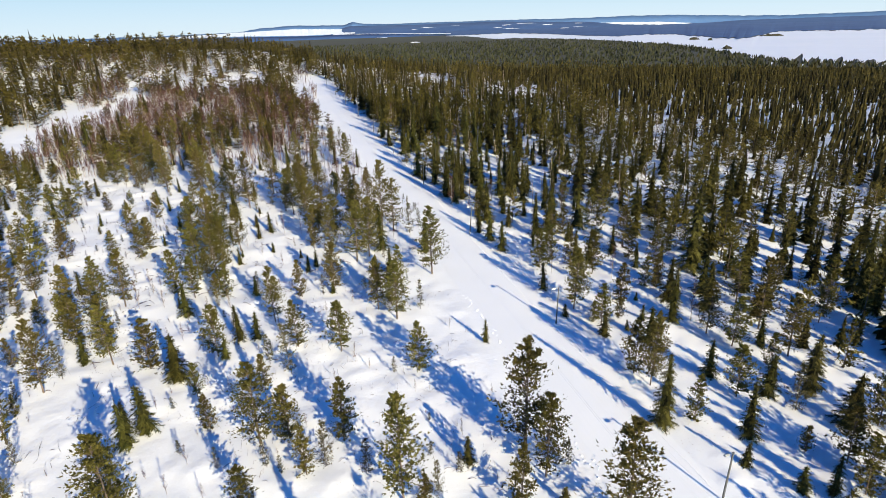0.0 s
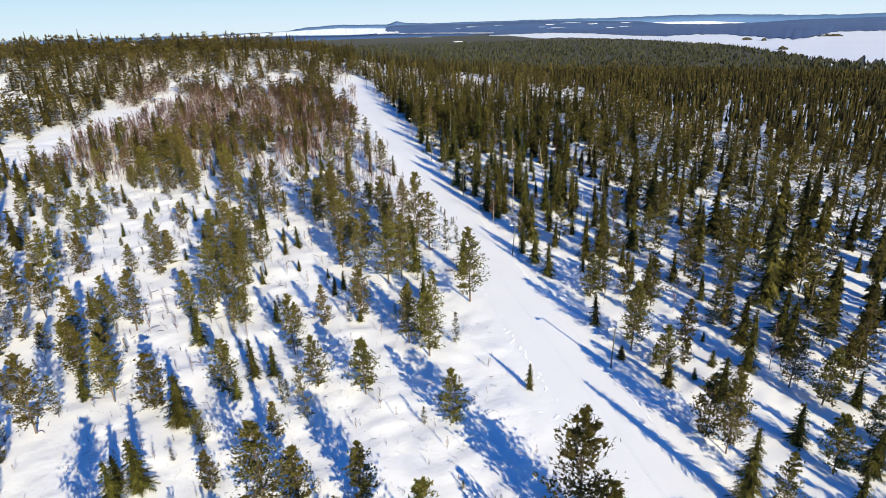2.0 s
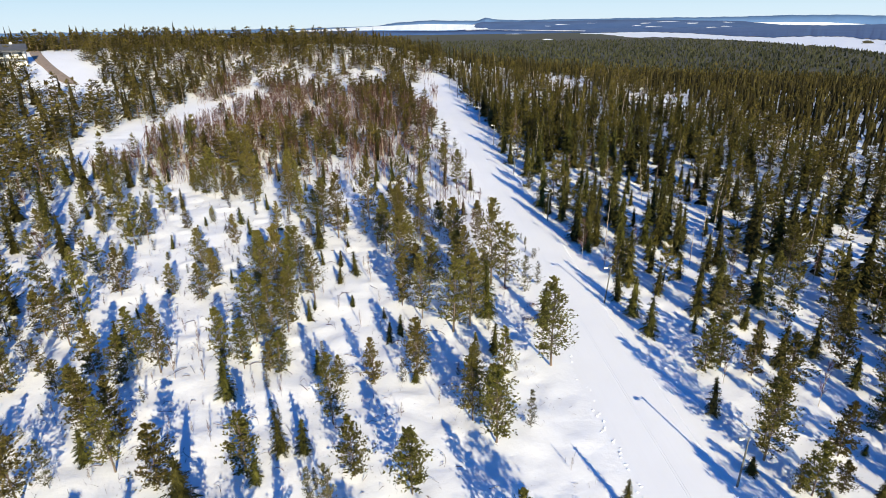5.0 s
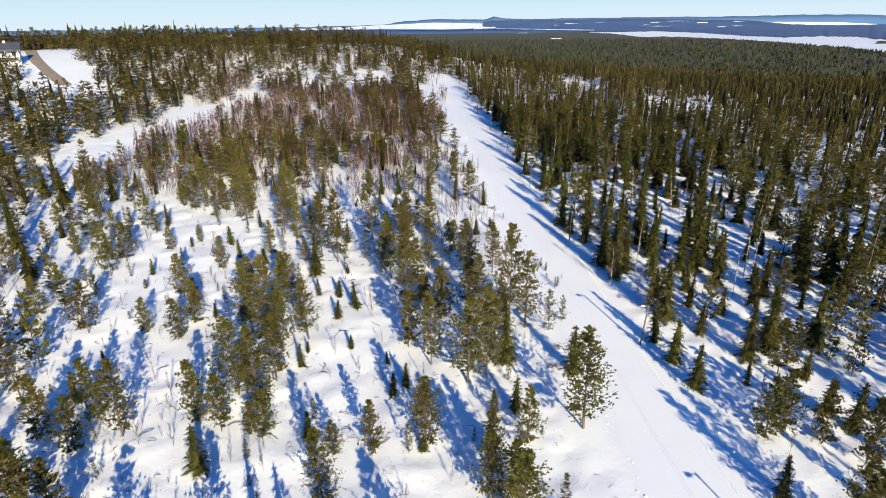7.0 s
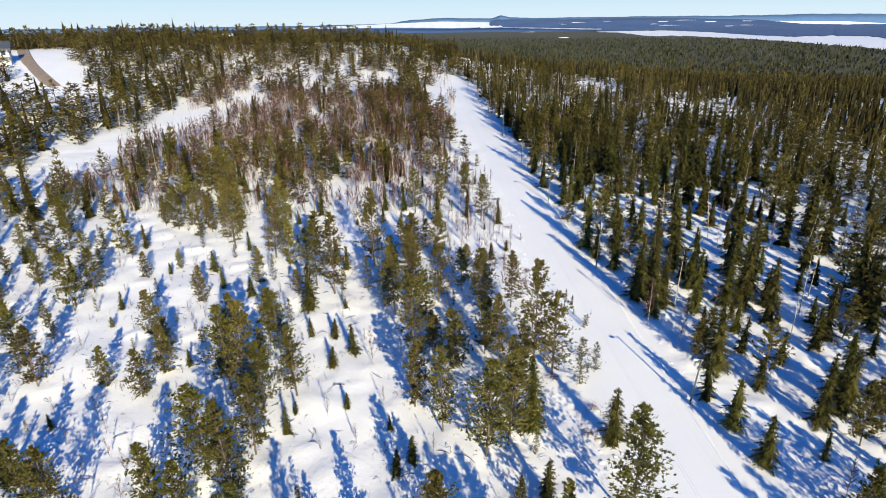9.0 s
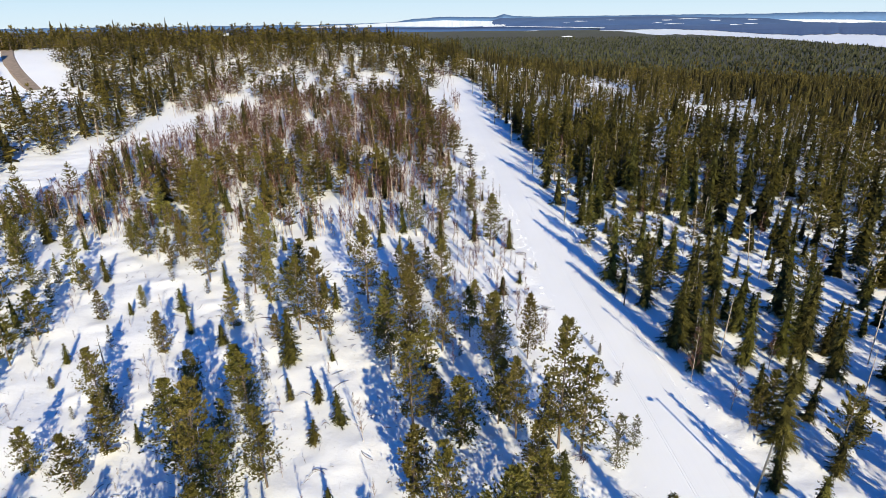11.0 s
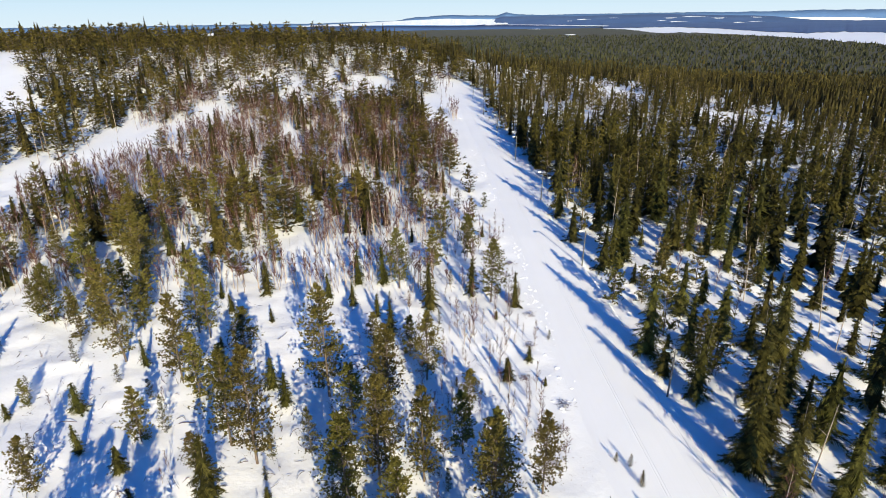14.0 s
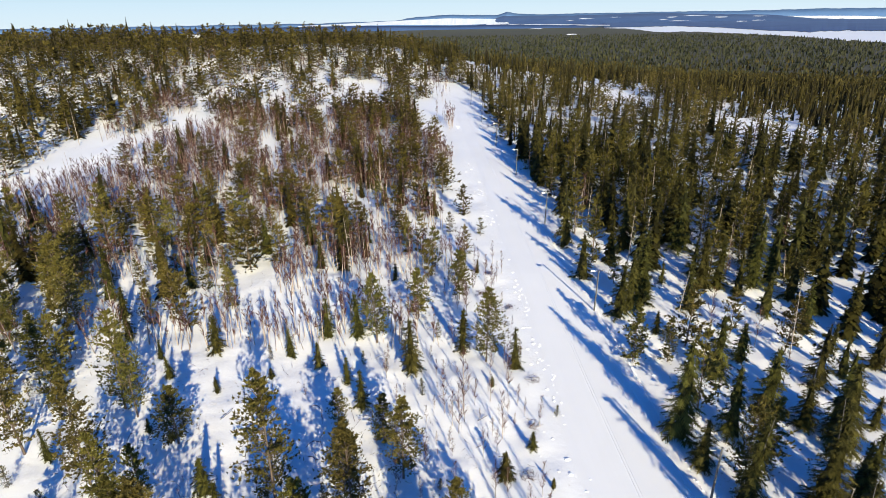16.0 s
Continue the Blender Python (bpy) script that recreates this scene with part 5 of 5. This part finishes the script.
def island(bearing, distance, wide):
    """A low wooded island in the frozen lake: a long mound with a ragged crest."""
    bm = bmesh.new()
    bmesh.ops.create_icosphere(bm, subdivisions=3, radius=1.0)
    for v in bm.verts:
        r = 0.8 + 0.5 * noise.noise(v.co * 2.3 + Vector((bearing, 0, 0)))
        v.co = Vector((v.co.x * wide * r, v.co.y * 12 * r, max(v.co.z, -0.1) * 8 * (r + 0.5 * noise.noise(v.co * 6))))
    me = bpy.data.meshes.new("island")
    bm.to_mesh(me)
    bm.free()
    me.materials.append(FAR_WOOD)
    ob = new("island", me)
    p = far_point(np.array(bearing), np.array(0.0), distance)
    ob.matrix_basis = pose(p[0], p[1], -51.0, 0, 0, -bearing)
    tagged(ob, "small dark wooded island in the frozen lake", "island", "lake islands")


for row in ((40.9, 2330, 20), (43.9, 1680, 14), (46.9, 2580, 45), (42.2, 2250, 9)):
    island(*row)
field(12.45, -1.25, 0.7, 0.03, 3300)
field(15.8, -1.76, 0.55, 0.05, 2380)
field(22.6, -1.60, 0.35, 0.02, 2600)


# ---- lamp posts along the trail ----
def lamp_post():
    e = new("lamp_post")
    bm = bmesh.new()
    bmesh.ops.create_cone(bm, cap_ends=True, segments=10, radius1=0.095, radius2=0.065, depth=5.3, matrix=Matrix.Translation((0, 0, 2.35)))
    part("pole", bm, POLE_WOOD, e)
    bm = bmesh.new()
    bmesh.ops.create_cone(bm, cap_ends=True, segments=8, radius1=0.03, radius2=0.025, depth=0.55, matrix=pose(-0.24, 0, 4.93, 0, -82, 0))
    box(bm, -0.03, 0.10, -0.09, 0.09, 4.80, 4.98)
    part("arm", bm, LAMP_METAL, e, "short grey metal arm")
    bm = bmesh.new()
    v = box(bm, -0.95, -0.40, -0.13, 0.13, 4.90, 5.06)
    for q in v:
        if q.co.z > 5.0:
            q.co.y *= 0.55
            q.co.x = -0.66 + (q.co.x + 0.66) * 0.75
    bmesh.ops.bevel(bm, geom=bm.edges[:], offset=0.03, segments=2, affect="EDGES")
    head = part("lamp_head", bm, LAMP_METAL, e, "pale grey street lamp head")
    bm = bmesh.new()
    v = box(bm, -0.90, -0.45, -0.10, 0.10, 4.84, 4.905)
    bmesh.ops.bevel(bm, geom=bm.edges[:], offset=0.02, segments=2, affect="EDGES")
    part("lamp_cover", bm, LAMP_GLASS, head, "milky white cover")
    return tagged(e, "wooden lamp post with grey lamp head beside ski trail", "lamp post", "lamp posts along the trail")


first_lamp = lamp_post()
for k, y in enumerate((57.2, 28.4, 87.5, 116.3, 142.9, 168.9, 194.0, 217.5, 243.5, 270.0)):
    x = 32.6 + 0.15 * math.sin(k * 2.3 + 0.6) + (0.4 if y > 150 else 0.0)
    m = pose(x, y, ground_at(x, y), 0.8 * math.sin(k * 1.7), 5.0 if k == 2 else 1.5 + 1.0 * math.sin(k * 3.1), 3 * math.sin(k))
    if k:
        copy_thing(first_lamp, m)
    else:
        first_lamp.matrix_basis = m


# ---- gravel road and house on the hill ----
road_v, road_f = [], []
for i in range(46):
    y = 236 + i * 1.6
    x = -98.5 - (y - 236) * 0.68 - 2.0 * math.sin((y - 236) * 0.05)
    for k in (-2.1, -1.5, 0, 1.5, 2.1):
        road_v.append((x + k, y + k * 0.5, ground_at(x + k, y + k * 0.5) + (0.32 if abs(k) < 1.7 else -0.4)))
    if i:
        for q in range(4):
            o = (i - 1) * 5 + q
            road_f.append((o, o + 1, o + 6, o + 5))
tagged(new("gravel_road", mesh_from("gravel_road", road_v, road_f, [GRAVEL])), "thawed brown gravel road between snow banks", "road", kind="structure")


def bar(parent, name, mat, x0, x1, y0, y1, z0, z1, label=""):
    bm = bmesh.new()
    box(bm, x0, x1, y0, y1, z0, z1)
    return part(name, bm, mat, parent, label)


def house():
    e = new("house")
    bar(e, "wall", WALL_PAINT, -6, 6, -4.5, 4.5, -1.5, 4.6)
    bm = bmesh.new()
    for s in (-1, 1):
        v = box(bm, -6.8, 6.8, 0, 5.4, 0, 0.22)
        bmesh.ops.transform(bm, matrix=Matrix.Translation((0, 0, 6.6)) @ Matrix.Rotation(radians(0 if s > 0 else 180), 4, "Z") @ Matrix.Rotation(radians(-22), 4, "X"), verts=v)
    roof = part("roof", bm, ROOF_SHEET, e, "dark grey metal roof")
    bm = bmesh.new()
    box(bm, 1.6, 2.4, -0.4, 0.4, 6.2, 7.5)
    part("chimney", bm, WALL_PAINT, roof)
    bm = bmesh.new()
    for s in (-6, 6):
        a = [bm.verts.new((s * 0.998, y, z)) for y, z in ((-4.4, 4.55), (4.4, 4.55), (0, 6.5))]
        bm.faces.new(a)
    part("gable", bm, WALL_PAINT, e)
    for x in (-4.4, -1.5, 1.5, 4.4):
        w = bar(e, "window", WALL_PAINT, x - 0.75, x + 0.75, -4.58, -4.48, 2.3, 3.9)
        bar(w, "pane", PANE, x - 0.62, x + 0.62, -4.61, -4.56, 2.42, 3.78, "dark window glass")
    for y in (-2.2, 1.8):
        w = bar(e, "window", WALL_PAINT, 5.98, 6.08, y - 0.7, y + 0.7, 2.3, 3.9)
        bar(w, "pane", PANE, 6.06, 6.11, y - 0.58, y + 0.58, 2.42, 3.78, "dark window glass")
    bar(e, "terrace", POLE_WOOD, -6, 6, -7.5, -4.5, 1.6, 1.8, "grey wooden terrace")
    bar(e, "terrace_roof", ROOF_SHEET, -6.3, 6.3, -7.7, -4.4, 4.3, 4.45)
    for x in (-5.8, -2, 2, 5.8):
        bar(e, "post", WALL_PAINT, x - 0.09, x + 0.09, -7.4, -7.22, -1.2, 4.3)
    return tagged(e, "pale wooden house with dark roof among hill spruces", "house")


h = house()
h.matrix_basis = pose(-135, 268, ground_at(-135, 268) + 0.4, 0, 0, 26)


# ---- fallen twigs and dry stems on the crust ----
r = random.Random(3)
V, F, T = [], [], []
for _ in range(5200):
    x, y = r.uniform(-55, 22), 25 + 145 * r.random()
    if noise.noise(Vector((x * 0.12, y * 0.12, 40))) < -0.05:
        continue
    z = ground_at(x, y) + relief(x, y)
    a, ln, hi = r.uniform(0, 6.283), r.uniform(0.3, 1.3), r.uniform(0.03, 0.35)
    if r.random() < 0.35:
        ln, hi = ln * 0.3, r.uniform(0.4, 1.0)
    dx, dy = math.cos(a) * ln, math.sin(a) * ln
    w = r.uniform(0.010, 0.028)
    o = len(V)
    bend = r.uniform(-0.3, 0.3)
    V += [(x - dy * w / ln, y + dx * w / ln, z - 0.03), (x + dy * w / ln, y - dx * w / ln, z - 0.03),
          (x + dx * 0.5 - dy * bend, y + dy * 0.5 + dx * bend, z + hi + w), (x + dx * 0.5 - dy * bend, y + dy * 0.5 + dx * bend, z + hi - w), (x + dx, y + dy, z + hi * 0.6)]
    F += [(o, o + 1, o + 3), (o, o + 3, o + 2), (o + 2, o + 3, o + 4)]
    T += [r.uniform(0, 0.6)] * 5
# tops of young birches bent over by the snow: low arches with both ends in the crust
for _ in range(190):
    x, y = r.gauss(-4, 11), r.uniform(58, 128)
    if x > 20 or open_snow(x, y):
        continue
    a, ln, hi, w = r.uniform(0, 6.283), r.uniform(0.6, 1.7), r.uniform(0.08, 0.3), r.uniform(0.010, 0.020)
    dx, dy, z, side = math.cos(a), math.sin(a), ground_at(x, y) + relief(x, y), r.uniform(-0.3, 0.3)
    o = len(V)
    for q in range(7):
        f = q / 6
        up, off = hi * math.sin(math.pi * f ** 0.8), side * math.sin(math.pi * f)
        cx_, cy_ = x + dx * ln * f - dy * off, y + dy * ln * f + dx * off
        V += [(cx_ + dy * w, cy_ - dx * w, z + up - 0.03), (cx_ - dy * w, cy_ + dx * w, z + up - 0.03), (cx_, cy_, z + up + w)]
        T += [r.uniform(0, 0.5)] * 3
        if q:
            for u, v in ((0, 1), (1, 2), (2, 0)):
                F += [(o + 3 * q - 3 + u, o + 3 * q - 3 + v, o + 3 * q + v), (o + 3 * q - 3 + u, o + 3 * q + v, o + 3 * q + u)]
tagged(new("fallen_twigs", mesh_from("fallen_twigs", V, F, [TWIGS], T)), "thin brown twigs and dry stems on snow", "twigs", kind="stuff")


def summit_hut():
    e = new("summit_hut")
    bar(e, "wall", DARK_TIMBER, -3.2, 3.2, -2.4, 2.4, -0.5, 4.4)
    bm = bmesh.new()
    for s in (-1, 1):
        v = box(bm, -3.9, 3.9, 0, 3.1, 0, 0.35)
        bmesh.ops.transform(bm, matrix=Matrix.Translation((0, 0, 5.3)) @ Matrix.Rotation(radians(0 if s > 0 else 180), 4, "Z") @ Matrix.Rotation(radians(-18), 4, "X"), verts=v)
    roof = part("roof", bm, LAKE_SNOW, e, "snow-covered roof")
    bar(roof, "chimney", DARK_TIMBER, -2.6, -1.4, -0.6, 0.6, 5.0, 7.4, "dark chimney box")
    w = bar(e, "window", DARK_TIMBER, -1.0, 1.0, -2.48, -2.38, 2.5, 3.7)
    bar(w, "pane", PANE, -0.85, 0.85, -2.51, -2.46, 2.6, 3.6)
    return tagged(e, "dark timber hut with snowy roof on hilltop", "hut")


hut = summit_hut()
hut.matrix_basis = pose(-81, 370, ground_at(-81, 370), 0, 0, 12)

# lumps of crusty snow pushed aside along the trail
r = random.Random(9)
lump = bmesh.new()
bmesh.ops.create_icosphere(lump, subdivisions=1, radius=1.0)
base = [v.co.copy() for v in lump.verts]
tri = [tuple(v.index for v in f.verts) for f in lump.faces]
lump.free()
V, F = [], []
for _ in range(420):
    y = r.uniform(35, 260)
    left = r.random() < 0.72
    x = float(np.interp(y, EDGE_Y, EDGE_LEFT if left else EDGE_RIGHT)) + (r.gauss(-0.8, 0.8) if left else r.gauss(0.6, 0.4))
    if noise.noise(Vector((x * 0.1, y * 0.1, 61))) < -0.05:
        continue
    s = r.uniform(0.06, 0.22)
    o = len(V)
    z = ground_at(x, y) + relief(x, y)
    for p in base:
        V.append((x + p.x * s * r.uniform(0.8, 1.6), y + p.y * s * r.uniform(0.8, 1.6), z + p.z * s * 0.55))
    F += [tuple(o + i for i in t) for t in tri]
tagged(new("snow_lumps", mesh_from("snow_lumps", V, F, [SNOW])), "small lumps of crusty snow beside the trail", "snow lumps", kind="stuff")


def brush_heap(k, x, y):
    """A loose heap of cut twigs lying on the bank."""
    rr = random.Random(300 + k)
    verts, faces = [], []
    for _ in range(42):
        a, ln = rr.uniform(0, 6.283), rr.uniform(0.35, 1.0)
        c = Vector((rr.gauss(0, 0.35), rr.gauss(0, 0.35), rr.uniform(0.02, 0.35)))
        d = Vector((math.cos(a), math.sin(a), rr.uniform(-0.15, 0.5))) * ln * 0.5
        n = Vector((-d.y, d.x, 0)).normalized() * 0.018
        o = len(verts)
        verts += [tuple(c - d - n), tuple(c - d + n), tuple(c + d)]
        faces.append((o, o + 1, o + 2))
        verts += [tuple(c - d + Vector((0, 0, 0.018))), tuple(c - d - Vector((0, 0, 0.018))), tuple(c + d)]
        faces.append((o + 3, o + 4, o + 5))
    ob = new("brush_heap", mesh_from("brush_heap", verts, faces, [TWIGS], [rr.uniform(0, 0.7)] * len(verts)))
    ob.matrix_basis = pose(x, y, ground_at(x, y) + relief(x, y) - 0.02, 0, 0, rr.uniform(0, 360))
    tagged(ob, "loose heap of brown cut twigs on snow bank", "brush heap", "brush heaps")


for k in range(16):
    brush_heap(k, 21.5 + 1.6 * math.sin(k * 2.1), 84 + k * 4.6 + 1.5 * math.sin(k * 5.3))
